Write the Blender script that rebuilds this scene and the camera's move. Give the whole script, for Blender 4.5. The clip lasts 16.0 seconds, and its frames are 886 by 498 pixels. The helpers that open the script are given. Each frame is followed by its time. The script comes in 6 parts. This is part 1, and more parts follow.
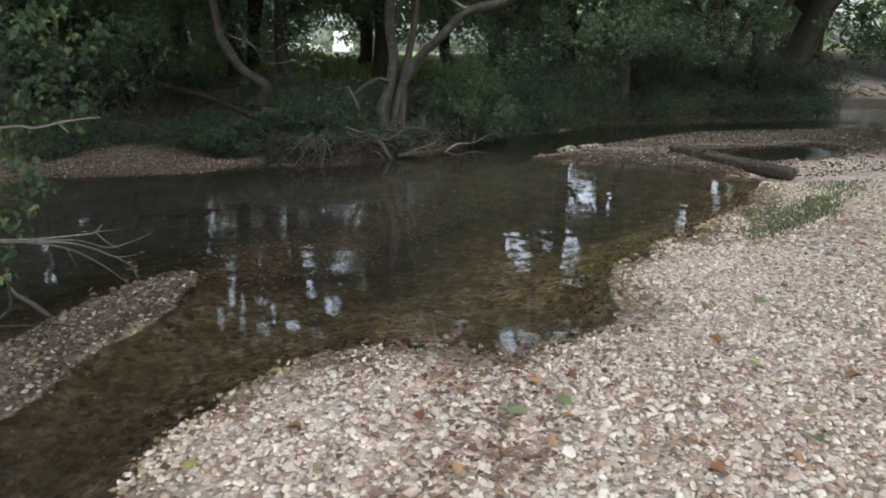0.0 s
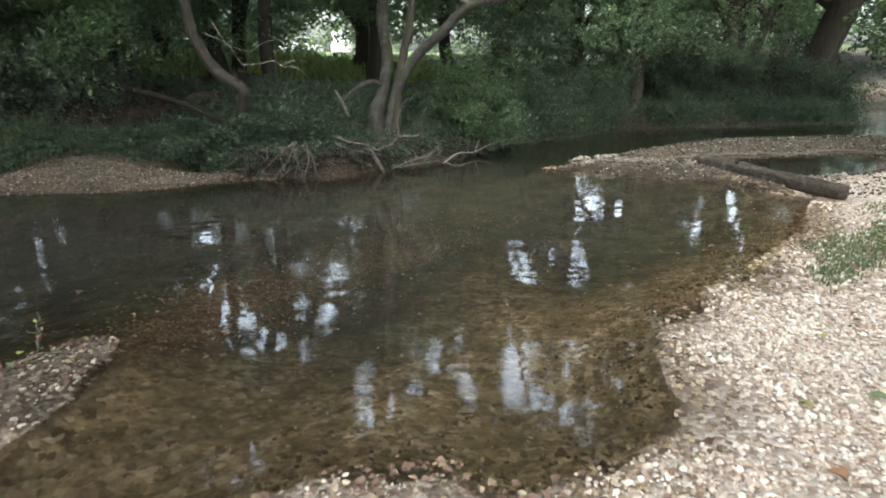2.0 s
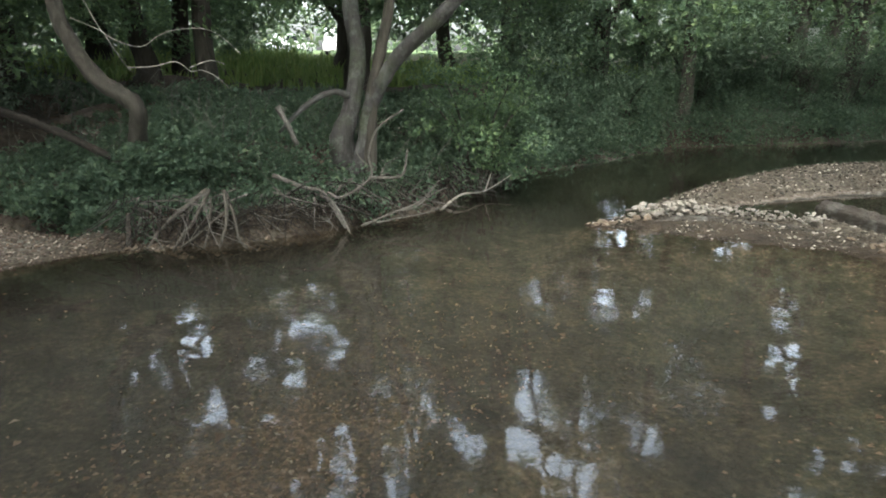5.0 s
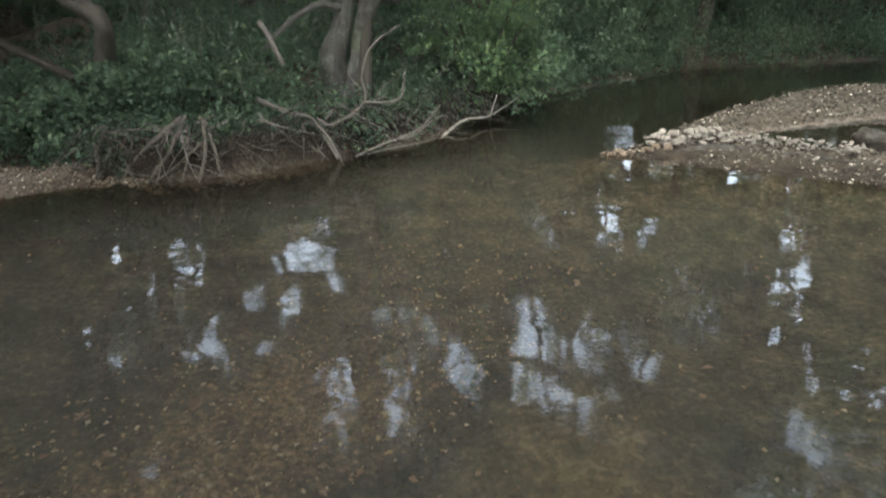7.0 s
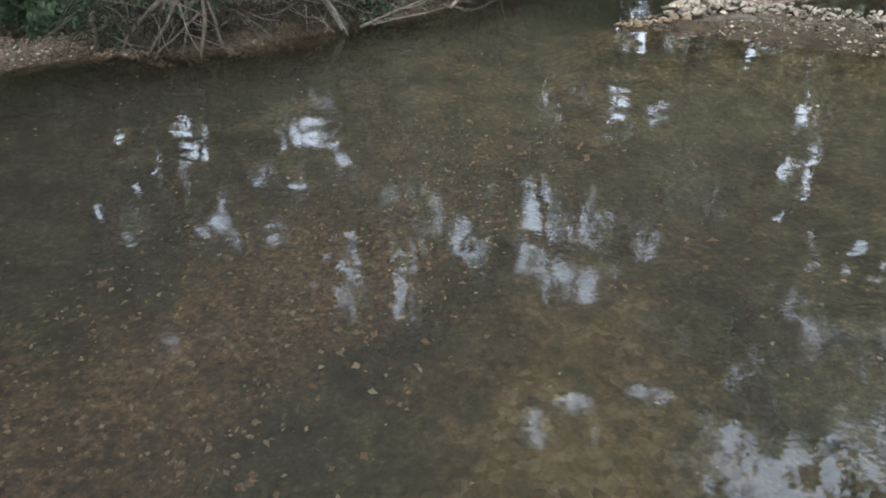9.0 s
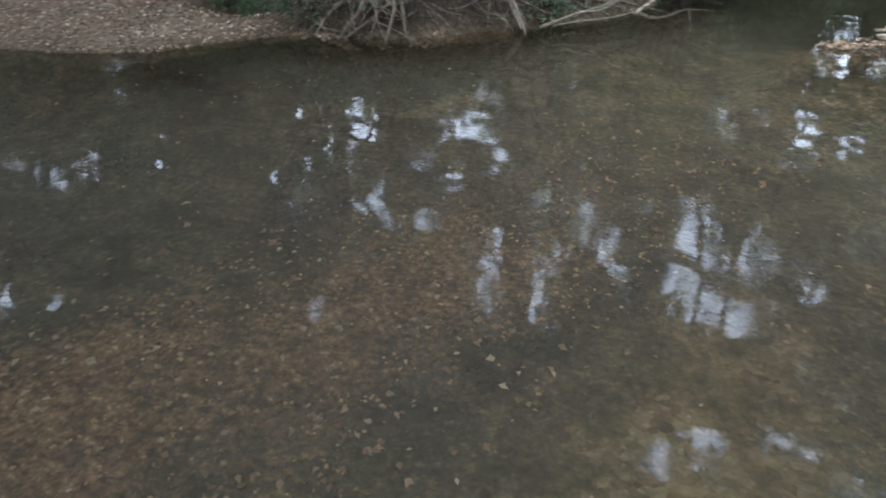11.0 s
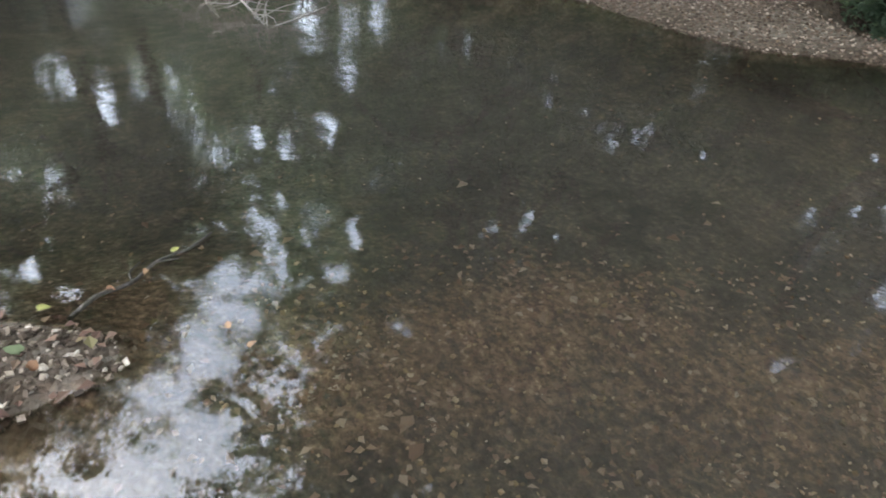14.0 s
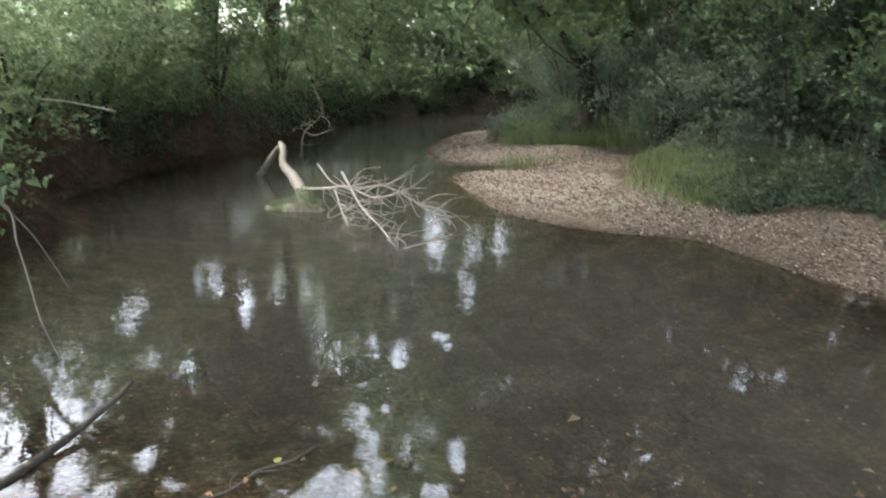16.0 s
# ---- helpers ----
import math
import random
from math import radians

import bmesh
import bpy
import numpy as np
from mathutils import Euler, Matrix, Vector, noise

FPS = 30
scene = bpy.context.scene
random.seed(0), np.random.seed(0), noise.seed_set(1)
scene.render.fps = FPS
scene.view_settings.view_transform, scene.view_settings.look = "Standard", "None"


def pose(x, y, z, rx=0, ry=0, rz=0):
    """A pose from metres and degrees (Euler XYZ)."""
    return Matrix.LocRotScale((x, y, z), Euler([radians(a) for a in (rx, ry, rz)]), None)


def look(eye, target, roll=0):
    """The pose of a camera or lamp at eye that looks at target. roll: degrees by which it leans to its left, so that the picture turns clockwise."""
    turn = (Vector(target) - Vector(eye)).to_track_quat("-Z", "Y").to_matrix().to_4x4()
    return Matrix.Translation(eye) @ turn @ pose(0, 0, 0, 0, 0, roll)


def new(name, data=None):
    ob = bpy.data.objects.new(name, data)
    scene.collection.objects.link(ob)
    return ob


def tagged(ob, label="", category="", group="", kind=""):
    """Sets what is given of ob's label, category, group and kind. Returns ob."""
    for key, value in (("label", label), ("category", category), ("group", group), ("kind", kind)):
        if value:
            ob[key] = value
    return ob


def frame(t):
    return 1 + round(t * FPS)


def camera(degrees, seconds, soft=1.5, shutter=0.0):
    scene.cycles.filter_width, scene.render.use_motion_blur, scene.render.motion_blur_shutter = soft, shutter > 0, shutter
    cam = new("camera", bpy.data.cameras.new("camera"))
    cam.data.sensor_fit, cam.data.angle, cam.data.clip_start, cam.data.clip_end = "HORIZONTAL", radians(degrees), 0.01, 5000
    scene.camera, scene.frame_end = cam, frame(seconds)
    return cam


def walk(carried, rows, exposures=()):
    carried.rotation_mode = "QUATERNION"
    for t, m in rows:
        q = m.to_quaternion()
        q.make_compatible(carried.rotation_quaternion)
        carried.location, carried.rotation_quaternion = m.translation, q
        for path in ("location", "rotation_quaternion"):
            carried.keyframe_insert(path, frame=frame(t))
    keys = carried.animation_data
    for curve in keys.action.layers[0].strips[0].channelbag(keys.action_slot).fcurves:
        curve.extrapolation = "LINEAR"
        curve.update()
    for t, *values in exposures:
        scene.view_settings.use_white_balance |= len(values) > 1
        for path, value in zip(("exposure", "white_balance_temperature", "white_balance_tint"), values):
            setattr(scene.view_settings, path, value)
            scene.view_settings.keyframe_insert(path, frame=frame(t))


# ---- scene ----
cam = camera(68.2, 16.0, soft=1.8, shutter=0.3)
METRES, EYE, TILT, LEAN, TURN = 5.4, 1.57, -16.2, 0.0, 0.0
ROWS = [
    (0.0, 0.0, 0.0, 0.0, 0.0, 0.0, 0.0),
    (0.5, 0.0009, 0.0334, 0.0095, 0.02, -0.01, 0.0),
    (1.0, 0.0018, 0.0738, 0.0203, 0.04, -0.01, -0.0),
    (1.5, 0.0039, 0.1341, 0.0378, 0.07, 0.01, 0.0),
    (2.0, 0.0054, 0.2157, 0.063, 0.08, 0.01, -0.01),
    (2.5, 0.0075, 0.3029, 0.0879, 0.11, 0.02, 0.01),
    (3.0, 0.0105, 0.4048, 0.1177, 0.13, 0.06, -0.03),
    (3.5, 0.0112, 0.5211, 0.1545, 0.1, 0.0, -0.05),
    (4.0, 0.0121, 0.6419, 0.19, 0.07, -0.01, -0.04),
    (6.5, 0.0095, 0.9081, 0.2642, 0.05, -1.57, -0.06),
    (7.0, 0.0088, 0.9065, 0.2615, 0.06, -7.12, -0.05),
    (7.5, 0.007, 0.9047, 0.2581, 0.03, -13.3, -0.01),
    (8.0, 0.0054, 0.9036, 0.2557, -0.0, -17.32, 0.05),
    (10.5, 0.001, 0.8975, 0.2511, 7.96, -17.39, -2.39),
    (11.0, -0.0022, 0.8963, 0.251, 14.85, -17.87, -4.45),
    (11.5, -0.0057, 0.8965, 0.2499, 25.46, -19.0, -7.43),
    (12.0, -0.009, 0.8965, 0.2486, 37.24, -20.88, -10.46),
    (12.5, -0.0119, 0.8957, 0.248, 46.3, -22.76, -12.5),
    (13.0, -0.0141, 0.8932, 0.2481, 53.11, -24.38, -13.8),
    (13.5, -0.0154, 0.8922, 0.2461, 58.67, -25.7, -14.7),
    (14.0, -0.0158, 0.8907, 0.2458, 63.42, -26.92, -15.3),
    (14.5, -0.018, 0.8909, 0.248, 67.16, -25.8, -15.73),
    (15.0, -0.0188, 0.8909, 0.2493, 69.18, -20.66, -16.08),
    (15.5, -0.0208, 0.8914, 0.2513, 70.74, -15.39, -16.34),
    (16.0, -0.0221, 0.8905, 0.2533, 74.56, -11.23, -16.76),
]
EXPOSURES = [(0.0, 2.22, 6150, 8), (1.0, 2.42, 6200, 6), (2.0, 2.98, 6250, 4), (4.0, 3.22, 6200, 3), (8.0, 3.14, 6150, 5), (11.0, 3.28, 5900, 7), (12.5, 3.33, 5850, 8), (14.5, 3.4, 6200, 8), (16.0, 3.58, 6400, 9)]
walk(cam, [(t, pose(0, 0, EYE, TILT, LEAN, TURN) @ pose(METRES * x, METRES * y, METRES * z, 90 + pitch, roll, yaw)) for t, x, y, z, yaw, pitch, roll in ROWS], EXPOSURES)

# ---- world and sun: a bright hazy sky over a shaded creek ----
SUN_EL, SUN_AZ = radians(56), radians(190)
world = bpy.data.worlds.new("sky")
scene.world = world
world.use_nodes = True
wn = world.node_tree.nodes
sky = wn.new("ShaderNodeTexSky")
sky.sky_type, sky.sun_disc = "NISHITA", False
sky.sun_elevation, sky.sun_rotation = SUN_EL, SUN_AZ
sky.air_density, sky.dust_density, sky.ozone_density = 1.0, 6.0, 0.6
soft_sky = wn.new("ShaderNodeHueSaturation")
soft_sky.inputs["Saturation"].default_value = 0.45
world.node_tree.links.new(sky.outputs[0], soft_sky.inputs["Color"])
world.node_tree.links.new(soft_sky.outputs[0], wn["Background"].inputs["Color"])
wn["Background"].inputs["Strength"].default_value = 0.15
sun = new("sun", bpy.data.lights.new("sun", "SUN"))
sun.data.energy, sun.data.angle, sun.data.color = 0.35, radians(14), (1.0, 0.95, 0.88)
sun.matrix_world = look((60 * math.sin(SUN_AZ) * math.cos(SUN_EL), 60 * math.cos(SUN_AZ) * math.cos(SUN_EL), 60 * math.sin(SUN_EL)), (0, 0, 0))

rng = np.random.default_rng(7)


# ---- material helpers ----
class Mat:
    """A small wrapper round a node material."""

    def __init__(self, name):
        self.m = bpy.data.materials.new(name)
        self.m.use_nodes = True
        self.n = self.m.node_tree.nodes
        self.l = self.m.node_tree.links
        self.bsdf = self.n["Principled BSDF"]
        self.out = self.n["Material Output"]

    def node(self, kind, **values):
        nd = self.n.new("ShaderNode" + kind)
        for key, v in values.items():
            if key in nd.inputs:
                nd.inputs[key].default_value = v
        return nd

    def link(self, a, b):
        self.l.new(a, b)

    def coords(self):
        return self.n.new("ShaderNodeTexCoord").outputs["Object"]

    def noise(self, scale, detail=4.0, rough=0.55, stretch=None, dist=0.0):
        nd = self.node("TexNoise", Scale=scale, Detail=detail, Roughness=rough, Distortion=dist)
        src = self.coords()
        if stretch:
            mp = self.node("Mapping")
            mp.inputs["Scale"].default_value = stretch
            self.link(src, mp.inputs["Vector"])
            src = mp.outputs[0]
        self.link(src, nd.inputs["Vector"])
        return nd.outputs["Fac"]

    def ramp(self, fac, stops, constant=False):
        nd = self.node("ValToRGB")
        el = nd.color_ramp.elements
        while len(el) < len(stops):
            el.new(0.5)
        for e, (p, c) in zip(el, stops):
            e.position, e.color = p, (*c, 1)
        if constant:
            nd.color_ramp.interpolation = "CONSTANT"
        self.link(fac, nd.inputs[0])
        return nd.outputs["Color"]

    def mix(self, fac, a, b, blend="MIX"):
        nd = self.n.new("ShaderNodeMix")
        nd.data_type, nd.blend_type = "RGBA", blend
        for sock, v in ((nd.inputs[0], fac), (nd.inputs[6], a), (nd.inputs[7], b)):
            if isinstance(v, (int, float)):
                sock.default_value = v
            elif isinstance(v, tuple):
                sock.default_value = (*v, 1)
            else:
                self.link(v, sock)
        return nd.outputs[2]

    def maths(self, op, a, b=0.0, clamp=False):
        nd = self.n.new("ShaderNodeMath")
        nd.operation, nd.use_clamp = op, clamp
        for sock, v in zip(nd.inputs, (a, b)):
            if isinstance(v, (int, float)):
                sock.default_value = v
            else:
                self.link(v, sock)
        return nd.outputs[0]

    def attr(self, name):
        nd = self.n.new("ShaderNodeAttribute")
        nd.attribute_name = name
        return nd.outputs["Fac"]

    def island(self):
        return self.n.new("ShaderNodeNewGeometry").outputs["Random Per Island"]

    def bump(self, height, strength, distance):
        nd = self.node("Bump", Strength=strength, Distance=distance)
        self.link(height, nd.inputs["Height"])
        self.link(nd.outputs[0], self.bsdf.inputs["Normal"])
        return nd.outputs[0]

    def base(self, col, rough=0.8, spec=0.3):
        if isinstance(col, tuple):
            self.bsdf.inputs["Base Color"].default_value = (*col, 1)
        else:
            self.link(col, self.bsdf.inputs["Base Color"])
        self.bsdf.inputs["Roughness"].default_value = rough
        self.bsdf.inputs["Specular IOR Level"].default_value = spec
        return self


def leaf_material(name, stops, through_amount=0.35, rough=0.55, shade=(0.062, 0.085, 0.05)):
    """Leaves: each its own green, with light passing through."""
    a = Mat(name)
    col = a.ramp(a.island(), stops)
    col = a.mix(a.maths("MULTIPLY", a.noise(0.8, 2.0), 0.6), col, shade)
    a.base(col, rough, 0.22)
    tr = a.node("BsdfTranslucent")
    a.link(a.mix(0.5, col, tuple(2.6 * c for c in shade)), tr.inputs["Color"])
    mx = a.node("MixShader", Fac=through_amount)
    a.link(a.bsdf.outputs[0], mx.inputs[1])
    a.link(tr.outputs[0], mx.inputs[2])
    a.link(mx.outputs[0], a.out.inputs["Surface"])
    return a.m


def bark_material(name, dark, light, scale=6.0, mossy=0.0, grain=(3.5, 3.5, 0.5), pale=0.0):
    a = Mat(name)
    ridges = a.noise(scale, 6.0, 0.65, grain, 0.6)
    broad = a.noise(1.6, 3.0)
    col = a.ramp(ridges, [(0.3, dark), (0.7, light)])
    col = a.mix(a.maths("MULTIPLY", broad, 0.6), col, tuple(0.5 * (p + q) * 0.8 for p, q in zip(dark, light)))
    if pale:
        lichen = a.ramp(a.noise(7.0, 5.0, 0.7), [(0.5, (0, 0, 0)), (0.66, (1, 1, 1))])
        col = a.mix(a.maths("MULTIPLY", lichen, pale), col, (0.19, 0.19, 0.178))
    if mossy:
        patch = a.ramp(a.noise(2.5, 4.0), [(0.5, (0, 0, 0)), (0.64, (1, 1, 1))])
        col = a.mix(a.maths("MULTIPLY", patch, mossy), col, (0.07, 0.1, 0.03))
    a.base(col, 0.9, 0.2)
    a.bump(ridges, 0.8, 0.03)
    return a.m


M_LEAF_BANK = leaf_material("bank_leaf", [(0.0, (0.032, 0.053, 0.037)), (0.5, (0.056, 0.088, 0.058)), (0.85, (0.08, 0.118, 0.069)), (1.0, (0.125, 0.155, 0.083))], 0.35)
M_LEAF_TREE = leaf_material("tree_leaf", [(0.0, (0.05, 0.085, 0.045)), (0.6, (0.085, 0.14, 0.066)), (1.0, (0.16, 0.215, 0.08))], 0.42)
# paler greens that stand in for sunlight on the foliage
M_LEAF_LIT = leaf_material("lit_leaf", [(0.0, (0.11, 0.165, 0.085)), (0.6, (0.18, 0.255, 0.125)), (1.0, (0.33, 0.37, 0.2))], 0.5)
M_LEAF_STRIP = leaf_material("strip_leaf", [(0.0, (0.05, 0.07, 0.05)), (0.5, (0.085, 0.112, 0.078)), (0.85, (0.125, 0.157, 0.108)), (1.0, (0.22, 0.25, 0.18))], 0.4, shade=(0.075, 0.094, 0.066))
M_LEAF_NEAR = leaf_material("broad_leaf", [(0.0, (0.045, 0.08, 0.042)), (0.7, (0.085, 0.14, 0.065)), (1.0, (0.19, 0.23, 0.08))], 0.3)
M_GRASS = leaf_material("grass_blade", [(0.0, (0.12, 0.165, 0.06)), (0.6, (0.19, 0.235, 0.095)), (1.0, (0.33, 0.31, 0.16))], 0.35)
M_GRASS_LOW = leaf_material("creeping_grass", [(0.0, (0.085, 0.125, 0.052)), (0.6, (0.14, 0.195, 0.08)), (1.0, (0.25, 0.26, 0.14))], 0.3)
M_MEADOW = leaf_material("meadow_blade", [(0.0, (0.17, 0.25, 0.05)), (0.6, (0.24, 0.33, 0.065)), (1.0, (0.33, 0.38, 0.1))], 0.45)
M_BARK = bark_material("grey_bark", (0.018, 0.0165, 0.014), (0.07, 0.066, 0.06), 7.0, 0.22, pale=0.3)
M_BARK_DARK = bark_material("dark_bark", (0.022, 0.02, 0.016), (0.075, 0.066, 0.052))
M_ROOT = bark_material("root_bark", (0.03, 0.026, 0.02), (0.12, 0.105, 0.085), 14.0, grain=(2, 2, 1))
# near-black bark, with shade on the bank put into its colour
M_SHADE_BARK = bark_material("shade_dark_bark", (0.007, 0.006, 0.0045), (0.034, 0.028, 0.022), 14.0, grain=(2, 2, 1))
M_DEAD = bark_material("bleached_wood", (0.19, 0.175, 0.15), (0.42, 0.395, 0.35), 12.0)
M_DRIFT = bark_material("grey_driftwood", (0.045, 0.04, 0.034), (0.16, 0.145, 0.125), 14.0, grain=(1.5, 2, 2))
M_TWIG = bark_material("grey_twig", (0.16, 0.145, 0.12), (0.34, 0.31, 0.27), 16.0)
M_LOG = bark_material("rotting_log", (0.016, 0.0135, 0.011), (0.085, 0.073, 0.06), 9.0, grain=(3.5, 0.45, 3.5), pale=0.3)
M_MOSSLOG = bark_material("mossy_wood", (0.12, 0.11, 0.08), (0.36, 0.34, 0.28), 10.0, 1.0)


def stone_material(name, stops, rough=0.8):
    a = Mat(name)
    col = a.ramp(a.island(), stops)
    col = a.mix(0.55, col, a.ramp(a.noise(42.0, 6.0, 0.65), [(0.32, (0.2, 0.15, 0.12)), (0.68, (0.66, 0.64, 0.6))]), "OVERLAY")
    a.base(col, rough, 0.3)
    a.bump(a.noise(70.0, 3.0), 0.35, 0.004)
    return a.m


STONE_STOPS = [(0.0, (0.27, 0.19, 0.145)), (0.1, (0.38, 0.29, 0.23)), (0.3, (0.48, 0.41, 0.35)), (0.55, (0.57, 0.505, 0.45)), (0.8, (0.65, 0.6, 0.55)), (0.93, (0.75, 0.72, 0.68)), (1.0, (0.45, 0.45, 0.44))]
M_STONE = stone_material("chert_pebble", STONE_STOPS)
# brownish bar pebbles with tree shade put into the colour
M_STONE_BAR_SHADE = stone_material("bar_shade_pebble", [(0.0, (0.028, 0.024, 0.018)), (0.45, (0.066, 0.057, 0.045)), (0.85, (0.14, 0.126, 0.104)), (1.0, (0.36, 0.34, 0.3))])
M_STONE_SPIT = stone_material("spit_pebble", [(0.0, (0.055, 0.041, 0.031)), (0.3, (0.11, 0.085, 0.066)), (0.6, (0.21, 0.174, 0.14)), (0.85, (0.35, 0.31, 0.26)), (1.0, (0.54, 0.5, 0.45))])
# bank gravel browns, darkened further for the trees' shade
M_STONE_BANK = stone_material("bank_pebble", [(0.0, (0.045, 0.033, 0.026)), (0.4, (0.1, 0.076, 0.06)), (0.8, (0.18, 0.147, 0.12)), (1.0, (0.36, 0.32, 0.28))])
M_STONE_WET = stone_material("drowned_pebble", [(0.0, (0.14, 0.105, 0.06)), (0.45, (0.27, 0.2, 0.115)), (0.72, (0.47, 0.365, 0.225)), (0.9, (0.65, 0.53, 0.38)), (1.0, (0.8, 0.7, 0.58))], 0.6)

M_STONE_DAMP = stone_material("damp_pebble", [(0.0, (0.1, 0.075, 0.045)), (0.35, (0.21, 0.16, 0.1)), (0.65, (0.33, 0.265, 0.18)), (0.88, (0.46, 0.39, 0.29)), (1.0, (0.55, 0.48, 0.41))], 0.55)
M_FLECK = stone_material("pale_bed_fleck", [(0.0, (0.18, 0.115, 0.07)), (0.4, (0.38, 0.235, 0.155)), (0.75, (0.62, 0.46, 0.345)), (1.0, (0.85, 0.75, 0.62))], 0.6)


def one_stone_material():
    a = Mat("single_pebble")
    rnd = a.n.new("ShaderNodeObjectInfo").outputs["Random"]
    col = a.ramp(rnd, STONE_STOPS)
    col = a.mix(0.35, col, a.ramp(a.noise(40.0, 4.0), [(0.3, (0.2, 0.16, 0.13)), (0.7, (0.62, 0.58, 0.52))]), "OVERLAY")
    a.base(col, 0.8, 0.3)
    a.bump(a.noise(70.0, 3.0), 0.35, 0.004)
    return a.m


M_STONE_ONE = one_stone_material()


def ground_material():
    a = Mat("creek_ground")
    vor = a.node("TexVoronoi", Scale=34.0)
    a.link(a.coords(), vor.inputs["Vector"])
    gravel = a.ramp(vor.outputs["Color"], [(0.15, (0.2, 0.155, 0.125)), (0.5, (0.38, 0.325, 0.28)), (0.85, (0.58, 0.53, 0.48))])
    gravel = a.mix(a.ramp(a.noise(1.3, 4.0), [(0.42, (0, 0, 0)), (0.62, (0.4, 0.4, 0.4))]), gravel, (0.25, 0.17, 0.12))
    soil = a.ramp(a.noise(5.0, 8.0, 0.7), [(0.3, (0.022, 0.017, 0.012)), (0.55, (0.055, 0.042, 0.03)), (0.8, (0.1, 0.075, 0.052))])
    fine = a.noise(26.0, 6.0, 0.7)
    silt = a.ramp(fine, [(0.28, (0.044, 0.039, 0.029)), (0.55, (0.135, 0.116, 0.086)), (0.8, (0.36, 0.3, 0.22))])
    litter = a.ramp(fine, [(0.3, (0.07, 0.05, 0.033)), (0.48, (0.22, 0.15, 0.105)), (0.6, (0.4, 0.28, 0.195)), (0.74, (0.7, 0.56, 0.43))])
    patch = a.ramp(a.noise(1.7, 5.0, 0.6), [(0.4, (0.0, 0.0, 0.0)), (0.66, (0.75, 0.75, 0.75))])
    mottle = a.ramp(a.noise(3.6, 5.0, 0.62), [(0.36, (0.3, 0.31, 0.28)), (0.6, (1, 1, 1))])
    silt = a.mix(1.0, silt, mottle, "MULTIPLY")
    bed = a.mix(a.maths("MULTIPLY", a.attr("brown"), a.maths("ADD", patch, 0.5), True), silt, litter)
    cell = a.node("TexVoronoi", Scale=24.0)
    a.link(a.coords(), cell.inputs["Vector"])
    pebbly = a.ramp(cell.outputs["Color"], [(0.1, (0.17, 0.128, 0.08)), (0.4, (0.4, 0.315, 0.21)), (0.7, (0.6, 0.495, 0.36)), (0.95, (0.88, 0.78, 0.63))])
    pebbly = a.mix(a.ramp(a.noise(2.6, 5.0, 0.65), [(0.4, (0, 0, 0)), (0.6, (0.8, 0.8, 0.8))]), pebbly, (0.25, 0.2, 0.11))
    bed = a.mix(a.attr("shallow"), bed, pebbly)
    # dark bed colour painted in for shade under the banks
    bed = a.mix(a.attr("bed_shade"), bed, a.ramp(fine, [(0.3, (0.012, 0.011, 0.008)), (0.7, (0.045, 0.04, 0.03))]))
    far = a.ramp(a.noise(0.12, 5.0), [(0.3, (0.05, 0.08, 0.025)), (0.7, (0.1, 0.13, 0.045))])
    # darkens bar, spit and far-strip gravel, mostly standing in for tree shade
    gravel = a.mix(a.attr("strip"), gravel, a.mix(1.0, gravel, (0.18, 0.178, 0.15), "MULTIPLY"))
    col = a.mix(a.attr("gravel"), soil, gravel)
    clay = a.ramp(a.noise(7.0, 7.0, 0.7), [(0.3, (0.05, 0.034, 0.024)), (0.55, (0.14, 0.095, 0.068)), (0.8, (0.24, 0.17, 0.125))])
    col = a.mix(a.attr("clay"), col, clay)
    col = a.mix(a.attr("meadow"), col, far)
    blotch = a.ramp(a.noise(6.5, 5.0, 0.68), [(0.36, (0.6, 0.6, 0.6)), (0.62, (1.3, 1.3, 1.3))])
    bed = a.mix(1.0, bed, blotch, "MULTIPLY")
    col = a.mix(a.attr("bed"), col, bed)
    # darkens wet margins and, on the bar, stands in for shade
    wet_shade_col = a.mix(1.0, col, (0.42, 0.37, 0.31), "MULTIPLY")
    col = a.mix(a.attr("wet"), col, wet_shade_col)
    a.base(col, 0.9, 0.25)
    h = a.maths("ADD", a.maths("MULTIPLY", vor.outputs["Distance"], -0.6), a.noise(12.0, 8.0, 0.7))
    a.bump(h, 0.7, 0.04)
    return a.m


